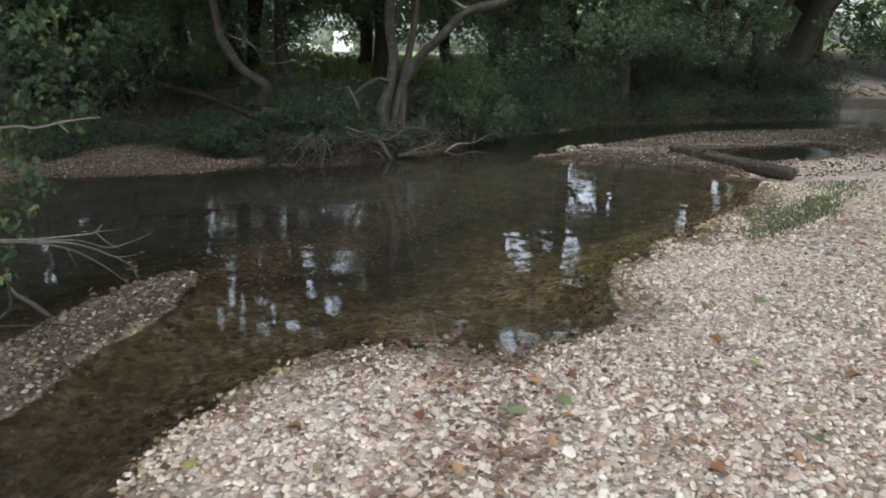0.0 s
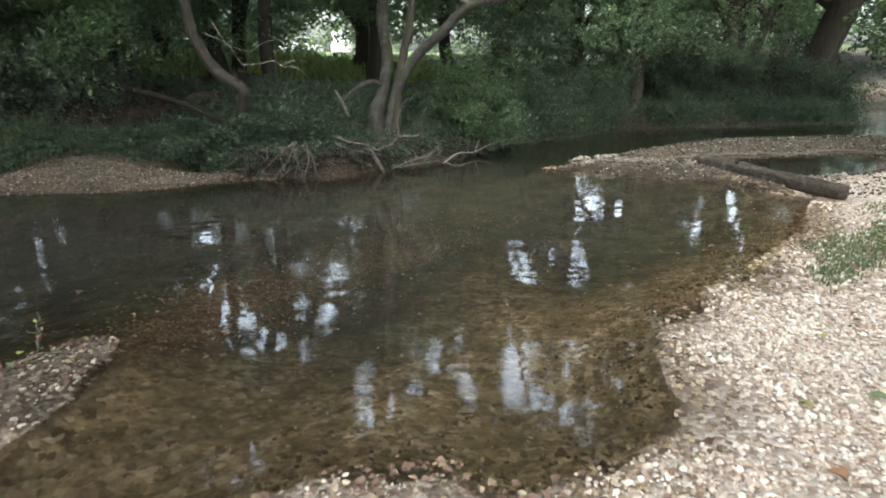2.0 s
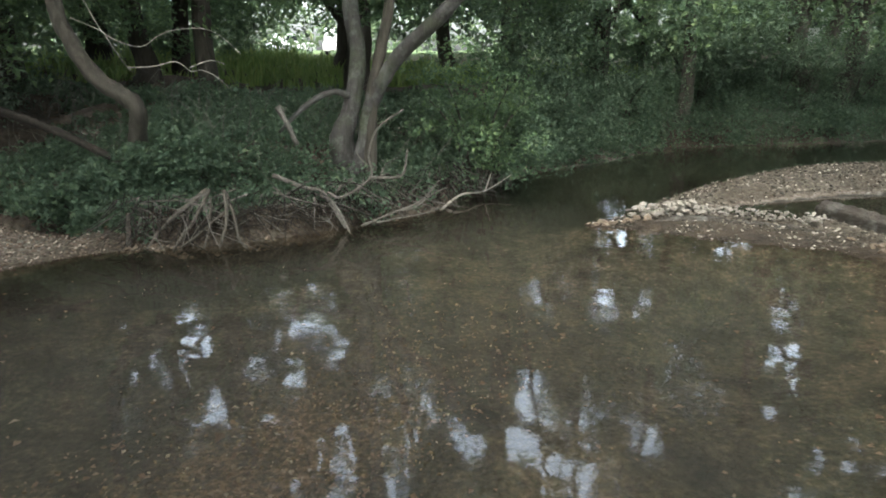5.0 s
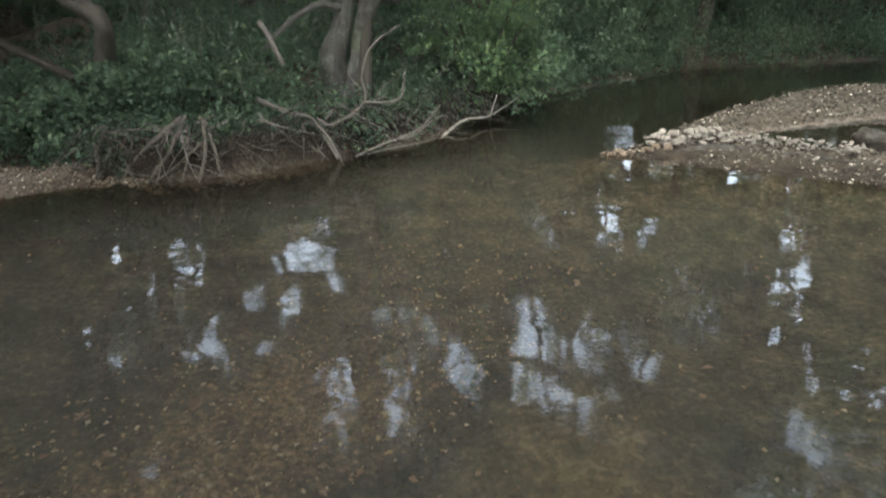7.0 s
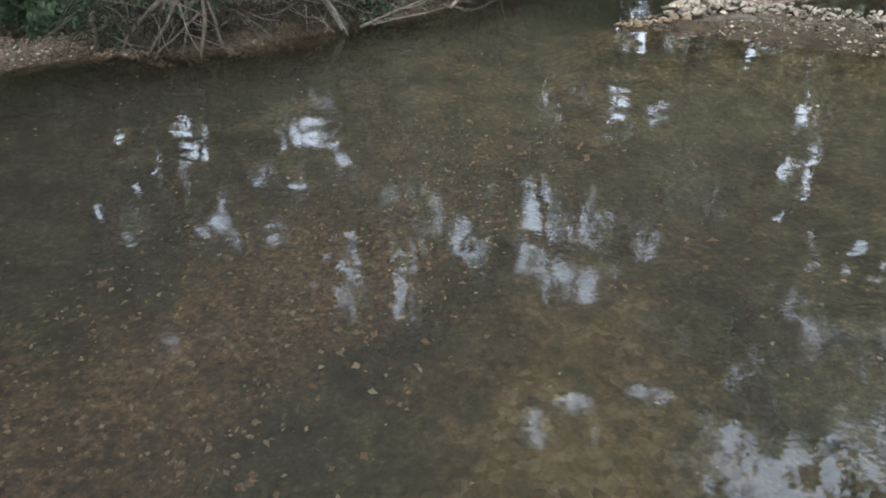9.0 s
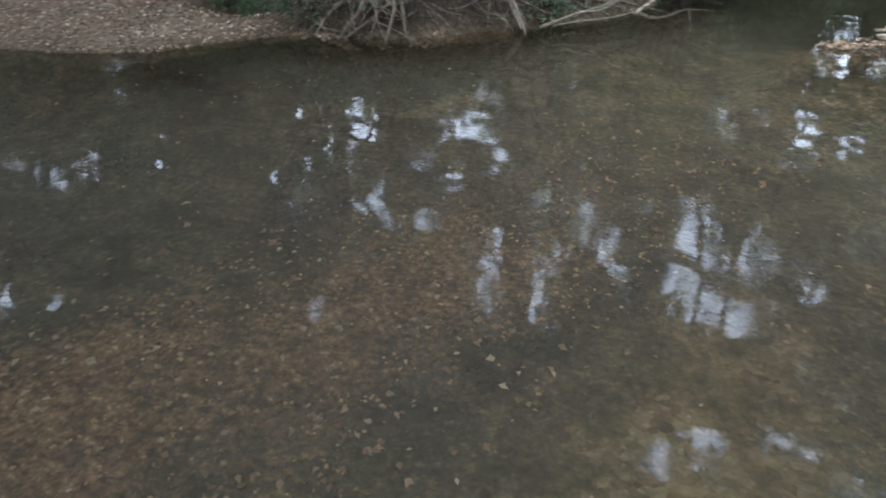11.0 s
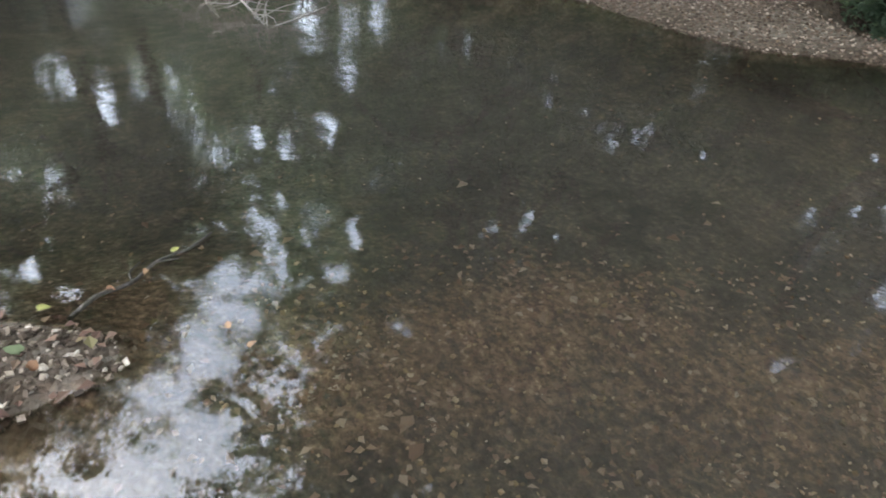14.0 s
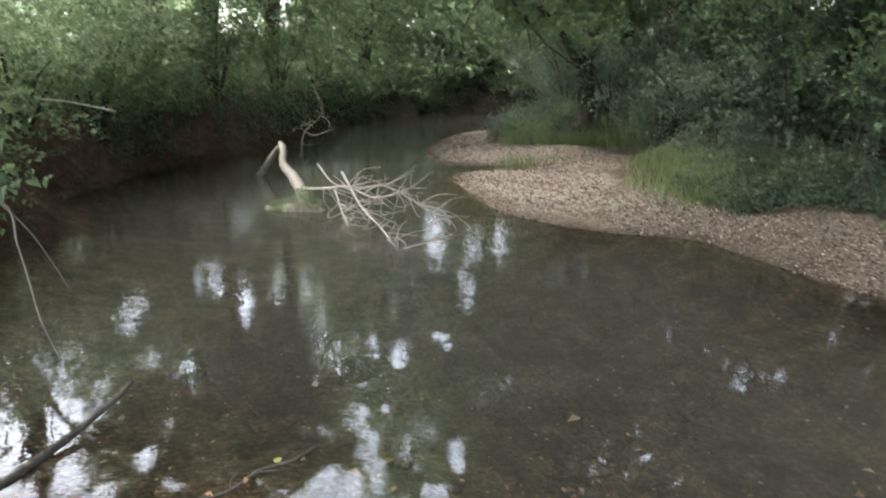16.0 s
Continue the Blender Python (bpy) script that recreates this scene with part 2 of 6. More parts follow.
def water_material():
    a = Mat("creek_water")
    a.n.remove(a.bsdf)
    depth = a.attr("depth")
    calm = a.maths("MULTIPLY", a.noise(2.8, 1.5, 0.4, (1.0, 1.3, 1.0)), 0.75)
    stirred = a.ramp(a.noise(0.8, 2.0, 0.5), [(0.42, (0.018, 0.018, 0.018)), (0.6, (0.055, 0.055, 0.055))])
    fine = a.maths("MULTIPLY", a.noise(38.0, 1.5, 0.5, (1.0, 1.25, 1.0)), stirred)
    riffle = a.maths("MULTIPLY", a.noise(7.0, 3.0, 0.6, (1.6, 1.0, 1.0)), a.maths("MULTIPLY", a.attr("riffle"), 5.0))
    h = a.maths("ADD", a.maths("ADD", calm, fine), riffle)
    bump = a.node("Bump", Strength=0.1, Distance=0.05)
    a.link(h, bump.inputs["Height"])
    fres = a.node("Fresnel", IOR=1.7)
    a.link(bump.outputs[0], fres.inputs["Normal"])
    gloss = a.node("BsdfGlossy", Roughness=0.02)
    gloss.inputs["Color"].default_value = (1, 1, 1, 1)
    a.link(bump.outputs[0], gloss.inputs["Normal"])
    clear = a.node("BsdfTransparent")
    a.link(a.ramp(depth, [(0.0, (0.9, 0.86, 0.78)), (0.22, (0.84, 0.79, 0.67)), (0.36, (0.62, 0.58, 0.46)), (0.55, (0.45, 0.43, 0.35))]), clear.inputs["Color"])
    silt = a.node("BsdfDiffuse")
    # the water's own colour is darkened there too, as if shaded
    a.link(a.mix(a.attr("bed_shade"), (0.126, 0.119, 0.106), (0.03, 0.028, 0.021)), silt.inputs["Color"])
    body = a.node("MixShader")
    a.link(a.ramp(depth, [(0.0, (0, 0, 0)), (0.12, (0.06, 0.06, 0.06)), (0.3, (0.17, 0.17, 0.17)), (0.5, (0.26, 0.26, 0.26)), (0.8, (0.6, 0.6, 0.6))]), body.inputs[0])
    a.link(clear.outputs[0], body.inputs[1])
    a.link(silt.outputs[0], body.inputs[2])
    top = a.node("MixShader")
    a.link(fres.outputs[0], top.inputs[0])
    a.link(body.outputs[0], top.inputs[1])
    a.link(gloss.outputs[0], top.inputs[2])
    a.link(top.outputs[0], a.out.inputs["Surface"])
    return a.m


M_GROUND = ground_material()
M_WATER = water_material()


def plain(name, col, rough=0.6, metal=0.0, spec=0.4):
    a = Mat(name)
    a.base(a.mix(a.maths("MULTIPLY", a.noise(6.0, 5.0), 0.35), col, tuple(0.6 * c for c in col)), rough, spec)
    a.bsdf.inputs["Metallic"].default_value = metal
    return a.m


# ---- mesh helpers ----
def raw_mesh(name, V, F, mat, smooth=False, attrs=None):
    """A mesh from arrays of places and of faces with equal corner counts."""
    V, F = np.asarray(V, np.float32), np.asarray(F, np.int32)
    me = bpy.data.meshes.new(name)
    k = F.shape[1]
    me.vertices.add(len(V))
    me.vertices.foreach_set("co", V.ravel())
    me.loops.add(F.size)
    me.loops.foreach_set("vertex_index", F.ravel())
    me.polygons.add(len(F))
    me.polygons.foreach_set("loop_start", np.arange(0, F.size, k, dtype=np.int32))
    me.polygons.foreach_set("use_smooth", np.full(len(F), smooth))
    for key, values in (attrs or {}).items():
        me.attributes.new(key, "FLOAT", "POINT").data.foreach_set("value", np.asarray(values, np.float32))
    me.materials.append(mat)
    me.update(calc_edges=True)
    me.validate()
    return me


def part_of(name, V, F, mat, parent, label="", smooth=False):
    ob = new(name, raw_mesh(name, V, F, mat, smooth))
    ob.parent = parent
    if parent is not None and parent.type == "EMPTY":
        ob.matrix_parent_inverse = Matrix.Translation(parent.location).inverted()
    if label:
        ob["label"] = label
    return ob


def thing(name, place, label, category, group=""):
    ob = new(name)
    ob.location = place
    return tagged(ob, label, category, group)


def spline(pts, per=6):
    """A smooth line through places (with radius as a fourth number)."""
    P = np.asarray(pts, float)
    if len(P) < 3:
        u = np.linspace(0, 1, per + 1)[:, None]
        return P[0] * (1 - u) + P[-1] * u
    Q = np.vstack([2 * P[0] - P[1], P, 2 * P[-1] - P[-2]])
    out = []
    for i in range(1, len(Q) - 2):
        u = np.linspace(0, 1, per, endpoint=False)[:, None]
        a, b, c, d = Q[i - 1], Q[i], Q[i + 1], Q[i + 2]
        out.append(0.5 * (2 * b + (c - a) * u + (2 * a - 5 * b + 4 * c - d) * u ** 2 + (3 * b - a - 3 * c + d) * u ** 3))
    return np.vstack(out + [P[-1:]])


def tube(pts, r0=0.0, r1=0.0, sides=8, per=6, wob=0.12, gen=None):
    """A tapered, slightly uneven round limb along places; closed at both ends."""
    gen = gen or rng
    P = np.asarray(pts, float)
    if P.shape[1] == 3:
        P = np.hstack([P, np.linspace(r0, r1, len(P))[:, None]])
    C = spline(P, per)
    rad, C = np.maximum(C[:, 3], 0.001), C[:, :3]
    T = np.gradient(C, axis=0)
    T /= np.linalg.norm(T, axis=1)[:, None] + 1e-9
    ref = np.array([0.31, 0.95, 0.05]) if abs(T[:, 2]).mean() > 0.6 else np.array([0.05, 0.02, 1.0])
    A = np.cross(T, ref)
    A /= np.linalg.norm(A, axis=1)[:, None] + 1e-9
    B = np.cross(T, A)
    th = np.linspace(0, 2 * np.pi, sides, endpoint=False)
    ridge = 1 + wob * gen.standard_normal(sides)
    rr = rad[:, None] * ridge[None, :] * (1 + wob * 0.5 * gen.standard_normal((len(C), sides)))
    V = C[:, None, :] + rr[:, :, None] * (np.cos(th)[None, :, None] * A[:, None, :] + np.sin(th)[None, :, None] * B[:, None, :])
    V = np.concatenate([C[:1, None, :] + (V[:1] - C[:1, None, :]) * 0.05, V, C[-1:, None, :] + (V[-1:] - C[-1:, None, :]) * 0.05])
    n = len(V)
    i, j = np.meshgrid(np.arange(n - 1), np.arange(sides), indexing="ij")
    k = (j + 1) % sides
    F = np.stack([i * sides + j, i * sides + k, (i + 1) * sides + k, (i + 1) * sides + j], -1).reshape(-1, 4)
    return V.reshape(-1, 3), F


def joined(pieces):
    Vs, Fs, n = [], [], 0
    for V, F in pieces:
        Vs.append(V)
        Fs.append(F + n)
        n += len(V)
    return np.vstack(Vs), np.vstack(Fs)


def leaf_mesh(P, size, gen, width=0.55, droop=0.35, flat=0.5, loose=0.45):
    """A folded, pointed leaf of four corners at each place."""
    n = len(P)
    az = gen.uniform(0, 2 * np.pi, n)
    pitch = gen.normal(-droop, loose, n)
    D = np.stack([np.cos(az) * np.cos(pitch), np.sin(az) * np.cos(pitch), np.sin(pitch)], 1)
    N = np.stack([gen.normal(0, 1 - flat + 0.1, n), gen.normal(0, 1 - flat + 0.1, n), np.ones(n)], 1)
    S = np.cross(N, D)
    S /= np.linalg.norm(S, axis=1)[:, None] + 1e-9
    N = np.cross(D, S)
    L = (np.asarray(size) * np.ones(n))[:, None]
    W = L * width * gen.uniform(0.8, 1.2, (n, 1)) * 0.5
    V = np.stack([P - D * L * 0.5, P + S * W - D * L * 0.08 + N * W * 0.35, P + D * L * 0.5 - N * L * 0.12, P - S * W - D * L * 0.08 + N * W * 0.35], 1)
    return V.reshape(-1, 3), np.arange(4 * n).reshape(-1, 4)


def broad_leaf_mesh(P, size, gen, width=0.75, droop=0.6):
    """Broad leaves of six corners, folded along the midrib."""
    n = len(P)
    az, pitch = gen.uniform(0, 2 * np.pi, n), gen.normal(-droop, 0.4, n)
    D = np.stack([np.cos(az) * np.cos(pitch), np.sin(az) * np.cos(pitch), np.sin(pitch)], 1)
    N = np.stack([gen.normal(0, 0.45, n), gen.normal(0, 0.45, n), np.ones(n)], 1)
    S = np.cross(N, D)
    S /= np.linalg.norm(S, axis=1)[:, None] + 1e-9
    N = np.cross(D, S)
    L = (np.asarray(size) * np.ones(n))[:, None]
    W = L * width * 0.5
    rim = [(-0.42, 0.0, 0.0), (-0.34, 0.72, 0.16), (0.02, 1.0, 0.2), (0.55, 0.0, -0.14), (0.02, -1.0, 0.2), (-0.34, -0.72, 0.16)]
    V = np.stack([P + D * L * a + S * W * b + N * L * c for a, b, c in rim], 1)
    return V.reshape(-1, 3), np.arange(6 * n).reshape(-1, 6)


def blade_mesh(P, height, gen, width=0.012):
    """Bent grass blades of two quads each."""
    n = len(P)
    az = gen.uniform(0, 2 * np.pi, n)
    H = (np.asarray(height) * np.ones(n))[:, None]
    D = np.stack([np.cos(az), np.sin(az), np.zeros(n)], 1)
    S = np.stack([-np.sin(az), np.cos(az), np.zeros(n)], 1) * width * 0.5
    up = np.array([[0, 0, 1.0]])
    bend = gen.uniform(0.1, 0.6, (n, 1))
    mid = P + up * H * 0.6 + D * H * bend * 0.3
    tip = P + up * H * (1 - 0.35 * bend) + D * H * bend
    V = np.stack([P - S, P + S, mid + S * 0.8, mid - S * 0.8, tip + S * 0.12, tip - S * 0.12], 1)
    b = 6 * np.arange(n)[:, None]
    F = np.concatenate([b + np.array([[0, 1, 2, 3]]), b + np.array([[3, 2, 4, 5]])])
    return V.reshape(-1, 3), F


G = (1 + 5 ** 0.5) / 2
ICO_V = np.array([(-1, G, 0), (1, G, 0), (-1, -G, 0), (1, -G, 0), (0, -1, G), (0, 1, G), (0, -1, -G), (0, 1, -G), (G, 0, -1), (G, 0, 1), (-G, 0, -1), (-G, 0, 1)]) / math.hypot(1, G)
ICO_F = np.array([(0, 11, 5), (0, 5, 1), (0, 1, 7), (0, 7, 10), (0, 10, 11), (1, 5, 9), (5, 11, 4), (11, 10, 2), (10, 7, 6), (7, 1, 8), (3, 9, 4), (3, 4, 2), (3, 2, 6), (3, 6, 8), (3, 8, 9), (4, 9, 5), (2, 4, 11), (6, 2, 10), (8, 6, 7), (9, 8, 1)])


BOX_V = np.array([(x, y, z) for x in (-1, 1) for y in (-1, 1) for z in (-1, 1)], float) * 0.62
BOX_F = np.array([(0, 1, 3), (0, 3, 2), (4, 6, 7), (4, 7, 5), (0, 4, 5), (0, 5, 1), (2, 3, 7), (2, 7, 6), (0, 2, 6), (0, 6, 4), (1, 5, 7), (1, 7, 3)])


def stones_mesh(P, size, gen, rough=0.17, coarse=False):
    """An angular, flattened stone at each place, each of its own shape."""
    n = len(P)
    shape, faces = (BOX_V, BOX_F) if coarse else (ICO_V, ICO_F)
    k = len(shape)
    V = shape[None] * (1 + rough * gen.standard_normal((n, k, 1))) + (0.14 if coarse else 0.08) * gen.standard_normal((n, k, 3))
    V = V * np.stack([np.ones(n), gen.uniform(0.55, 0.95, n), gen.uniform(0.32, 0.65, n)], 1)[:, None, :]
    a, b = gen.uniform(0, 2 * np.pi, n), gen.normal(0, 0.35, n)
    ca, sa, cb, sb = np.cos(a)[:, None], np.sin(a)[:, None], np.cos(b)[:, None], np.sin(b)[:, None]
    x, z = V[..., 0] * cb + V[..., 2] * sb, -V[..., 0] * sb + V[..., 2] * cb
    V = np.stack([x * ca - V[..., 1] * sa, x * sa + V[..., 1] * ca, z], -1) * (np.asarray(size) * 0.5 * np.ones(n))[:, None, None]
    V = V + P[:, None, :]
    F = faces[None] + k * np.arange(n)[:, None, None]
    return V.reshape(-1, 3), F.reshape(-1, 3)


# ---- the lie of the land ----
# waterlines of the creek, in metres
NORTH = [(60, 40), (30, 27), (18, 22.4), (14.4, 21.5), (12.5, 21.0), (11.4, 19.5), (10.8, 18.2), (7.6, 17.3), (4.5, 16.6), (2.8, 15.1), (1.2, 13.7), (0.1, 11.75), (-0.9, 10.75), (-1.7, 10.15),
         (-2.5, 10.0), (-3.0, 9.75), (-3.6, 9.2), (-4.6, 9.0), (-5.4, 8.85), (-5.75, 8.2), (-6.7, 7.5), (-7.9, 7.43), (-8.9, 7.5), (-9.6, 7.78), (-10.0, 8.4), (-10.2, 8.95), (-10.42, 8.4), (-10.8, 7.9), (-11.4, 7.85), (-12.8, 8.05), (-14.6, 8.9), (-15.9, 9.7), (-17.3, 11.5), (-18.5, 14.5), (-19, 22), (-19, 45)]
LEFT = [(-25, 45), (-25, 22), (-24, 14.5), (-22.6, 10.8), (-20.3, 8.4), (-15.4, 5.95), (-12.5, 4.75), (-11.8, 4.0), (-10.9, 3.5), (-9.4, 3.0), (-8.4, 2.7), (-6.2, 2.7), (-4.8, 2.85), (-3.6, 3.02), (-3.0, 3.05)]
SPIT = [(-2.66, 3.18), (-2.52, 3.5), (-2.45, 3.85), (-2.35, 4.15), (-2.22, 4.52), (-2.04, 4.78), (-1.84, 4.68), (-1.77, 4.3), (-1.77, 3.87), (-1.92, 3.37), (-1.91, 2.91), (-2.0, 2.62), (-2.1, 2.0), (-2.2, 1.0), (-2.3, -0.3), (-2.0, -1.0)]
BEACH = [(-1.5, -0.9), (-1.25, 0.4), (-1.28, 1.4), (-1.27, 2.12), (-1.2, 2.7), (-0.84, 3.13), (-0.6, 3.33), (-0.4, 3.5), (-0.18, 3.55), (0.05, 3.5), (0.3, 3.33), (0.5, 3.41), (0.95, 3.69), (1.12, 4.02), (1.2, 4.53), (1.43, 5.07), (2.0, 5.62), (2.6, 6.2), (3.12, 6.83), (3.64, 7.55), (4.0, 8.2)]
BAR = [(4.35, 8.75), (4.05, 9.0), (3.85, 9.3), (3.68, 9.62), (3.42, 9.95), (2.95, 10.1), (2.5, 10.3), (2.1, 10.55), (1.75, 10.72), (1.45, 10.9), (1.85, 11.2), (2.3, 11.45), (2.45, 11.85), (2.9, 12.4), (3.7, 13.2), (5.4, 14.5), (6.9, 14.95), (8.3, 15.2), (11, 15.6), (16, 16.8), (30, 20), (60, 27)]
POOL = [(2.62, 11.55), (3.2, 11.72), (4.1, 12.1), (5.0, 12.35), (6.0, 12.5), (7.2, 12.85), (7.6, 12.3), (6.7, 11.1), (5.8, 10.25), (5.1, 10.05), (4.5, 10.4), (4.05, 10.85), (3.6, 11.1), (3.1, 11.33)]
BROWN_BAND = [(0.75, 9.9), (0.3, 9.1), (-0.5, 7.9), (-1.1, 7.2), (-1.4, 6.5), (-1.65, 6.0), (-1.75, 5.4)]


def curve(pts, per=5):
    return spline(np.array(pts, float), per)


LINES = {"north": curve(NORTH), "left": curve(LEFT), "spit": curve(SPIT), "beach": curve(BEACH), "bar": curve(BAR)}
CREEK = np.vstack([LINES["north"], LINES["left"], LINES["spit"], LINES["beach"], LINES["bar"]])
POND = curve(POOL + POOL[:1])


def line_distance(x, y, line):
    best = np.full(x.shape, 1e9)
    for (ax, ay), (bx, by) in zip(line[:-1], line[1:]):
        dx, dy = bx - ax, by - ay
        u = np.clip(((x - ax) * dx + (y - ay) * dy) / (dx * dx + dy * dy + 1e-12), 0, 1)
        np.minimum(best, (x - ax - u * dx) ** 2 + (y - ay - u * dy) ** 2, out=best)
    return np.sqrt(best)


def inside(x, y, poly):
    odd = np.zeros(x.shape, bool)
    for (ax, ay), (bx, by) in zip(poly, np.roll(poly, -1, 0)):
        cross = (ay > y) != (by > y)
        odd ^= cross & (x < (bx - ax) * (y - ay) / (by - ay + 1e-12) + ax)
    return odd


def smooth(e0, e1, v):
    u = np.clip((v - e0) / (e1 - e0), 0, 1)
    return u * u * (3 - 2 * u)


def wave_noise(x, y, s, seed=0):
    """Cheap uneven ground: a few crossed sines."""
    g = np.random.default_rng(seed)
    out = np.zeros(np.shape(x))
    for k in range(7):
        a, f, p = g.uniform(0, 6.28), s * g.uniform(0.5, 2.2), g.uniform(0, 6.28)
        out = out + np.sin((x * np.cos(a) + y * np.sin(a)) * f + p) / 7 ** 0.5
    return out


def land(x, y):
    """Height of the ground and what covers it."""
    x, y = np.asarray(x, float), np.asarray(y, float)
    d = {k: line_distance(x, y, v) for k, v in LINES.items()}
    dp = line_distance(x, y, POND)
    pond = inside(x, y, POND)
    wet = inside(x, y, CREEK)
    dn, dl, ds, dh, db = d["north"], d["left"], d["spit"], d["beach"], d["bar"]
    near = np.minimum.reduce([dn, dl, ds, dh, db])
    # far bank: a strip of gravel, then a slope up to a wooded flat
    strip = np.interp(x, [-16, -12, -9.5, -7.5, -5.9, -5.0, -4.2, -3.2, -2.4, 10, 12, 13.5, 30], [0.6, 1.4, 2.0, 1.9, 1.0, 1.7, 1.3, 0.5, 0.05, 0.05, 0.3, 5, 7])
    rise = np.maximum(dn - strip, 0)
    steep = np.interp(x, [-6, -2, 0, 4, 9], [1.5, 1.0, 0.9, 0.8, 1.0])
    flat = 0.8 + 0.018 * np.clip(dn, 0, 60) + 0.045 * np.clip(dn - 5, 0, 14)
    hn = 0.1 * np.minimum(dn, strip) + flat * smooth(0, 1, rise / (steep * 2.0)) ** 0.75
    toe = smooth(-3.0, -2.5, x) * smooth(0.6, 0.0, x)
    hn = np.maximum(hn, toe * 0.24 * smooth(0.03, 0.16, rise))
    # left bank: a cut earth face
    hl = 0.05 + 0.85 * smooth(0.1, 0.75, dl) + 0.35 * smooth(0.8, 4, dl) + 0.012 * np.clip(dl, 0, 60)
    face = smooth(0.02, 0.2, dl) * smooth(1.1, 0.6, dl)
    hl = hl + face * (0.1 * wave_noise(x, y, 3.4, 44) + 0.06 * wave_noise(x, y, 8.0, 45))
    hs = 0.025 * smooth(0.0, 0.1, ds) + 0.1 * ds + 0.75 * smooth(1.2, 2.6, ds)
    hb = 0.085 * dh + 0.02 * wave_noise(x, y, 1.2, 3) * smooth(0.2, 1.2, dh)
    hb = np.where(hb > 0.42, 0.42 + 0.25 * (hb - 0.42), hb)
    hr = np.minimum(0.11 * db, 0.2 + 0.03 * db)
    h = np.where(near == dn, hn, np.where(near == dl, hl, np.where(near == ds, hs, np.where(near == dh, hb, hr))))
    h = np.where((near == dl) | (near == ds), np.where(x > -4.2, np.minimum(hl + 0 * x, hs) * smooth(-3.0, -4.2, x) * 0 + hs, hl), h)
    deep = np.interp(x, [-10, -7.5, -4, -1.5, 1, 3], [0.85, 0.55, 0.46, 0.36, 0.36, 0.42])
    bed = -deep * (1 - np.exp(-near / 1.0)) - 0.02 + 0.03 * wave_noise(x, y, 1.6, 5)
    bed = np.minimum(bed, -0.02 * smooth(0, 0.3, near))
    h = np.where(wet, bed, h)
    h = np.where(pond, -0.25 * smooth(0, 0.8, dp), np.where(dp < 0.6, np.minimum(h, 0.02 + 0.2 * dp), h))
    amp = np.where(wet | pond, 0.012, np.where((near == dn) & (rise > 0), 0.09, 0.02)) * smooth(0, 0.5, near)
    h = h + amp * wave_noise(x, y, 2.4, 9)
    ragged = ((near == dh) | (near == ds)) & ~pond
    h = h + ragged * smooth(0.7, 0.0, near) * (0.011 * wave_noise(x, y, 4.6, 21) + 0.008 * wave_noise(x, y, 9.5, 22))
    gravel = np.where(near == dn, smooth(0.25, -0.15, dn - strip), np.where((near == dl) & (x < -3.6), 0, 1))
    gravel = np.where((near == ds) & (ds > 1.6), 0, gravel)
    gravel = np.where((near == dh) & (dh > 9), 0, gravel)
    gravel = np.where((near == db) & (db > 9), 0, gravel)
    gravel = np.where((near == db) & (y < 11.5) & (y > 9.2), smooth(0.3, 0.8, db), gravel)
    return {"z": h, "wet": wet | pond, "near": np.where(pond, dp, near), "dn": dn, "dl": dl, "ds": ds, "dh": dh, "db": db, "rise": rise, "gravel": gravel,
            "north": (near == dn) & ~wet, "left": ((near == dl) | (near == ds)) & ~wet, "beach": (near == dh) & ~wet, "bar": (near == db) & ~wet & ~pond}


def shady(x, y):
    """Where shade is painted dark on the bed: under the rooty bank, the channel behind the bar and its pool."""
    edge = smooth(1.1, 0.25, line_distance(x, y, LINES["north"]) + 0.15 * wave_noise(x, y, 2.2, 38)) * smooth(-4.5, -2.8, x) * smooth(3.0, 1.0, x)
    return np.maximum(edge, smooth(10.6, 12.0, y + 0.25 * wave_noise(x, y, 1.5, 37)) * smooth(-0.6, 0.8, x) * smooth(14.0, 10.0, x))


def axis(lo, hi, step, far_lo, far_hi):
    """Grid lines, fine in the middle and ever wider outside."""
    mid = list(np.arange(lo, hi, step))
    w, v = step, hi
    right = []
    while v < far_hi:
        right.append(v)
        w *= 1.22
        v += w
    w, v = step, lo
    left = []
    while v > far_lo:
        w *= 1.22
        v -= w
        left.append(v)
    return np.array(left[::-1] + mid + right)


def grid_faces(nx, ny):
    i, j = np.meshgrid(np.arange(nx - 1), np.arange(ny - 1), indexing="ij")
    a = i * ny + j
    return np.stack([a, a + ny, a + ny + 1, a + 1], -1).reshape(-1, 4)


gx, gy = axis(-14, 9, 0.1, -900, 900), axis(-1.5, 19, 0.1, -900, 900)
X, Y = [v.ravel() for v in np.meshgrid(gx, gy, indexing="ij")]
info = land(X, Y)
meadow = smooth(12, 20, info["dn"]) * (Y > 8) + smooth(8, 12, np.minimum(info["dh"], info["db"])) * info["beach"] + (info["left"] & (info["dl"] > 3)) * 0.6
# wet margin along the water, plus the bar darkened for its shade
damp_shade = np.where(info["wet"], 1.0, np.maximum(0.6 * info["bar"] * smooth(9.2, 9.8, Y), smooth(0.42, 0.04, info["near"] + 0.1 * wave_noise(X, Y, 6.0, 2))))
band = line_distance(X, Y, curve(BROWN_BAND)) + 0.16 * wave_noise(X, Y, 3.5, 31)
shallow = smooth(0.7, 0.05, np.minimum(info["dh"], info["ds"]) + 0.1 * wave_noise(X, Y, 4.0, 33))
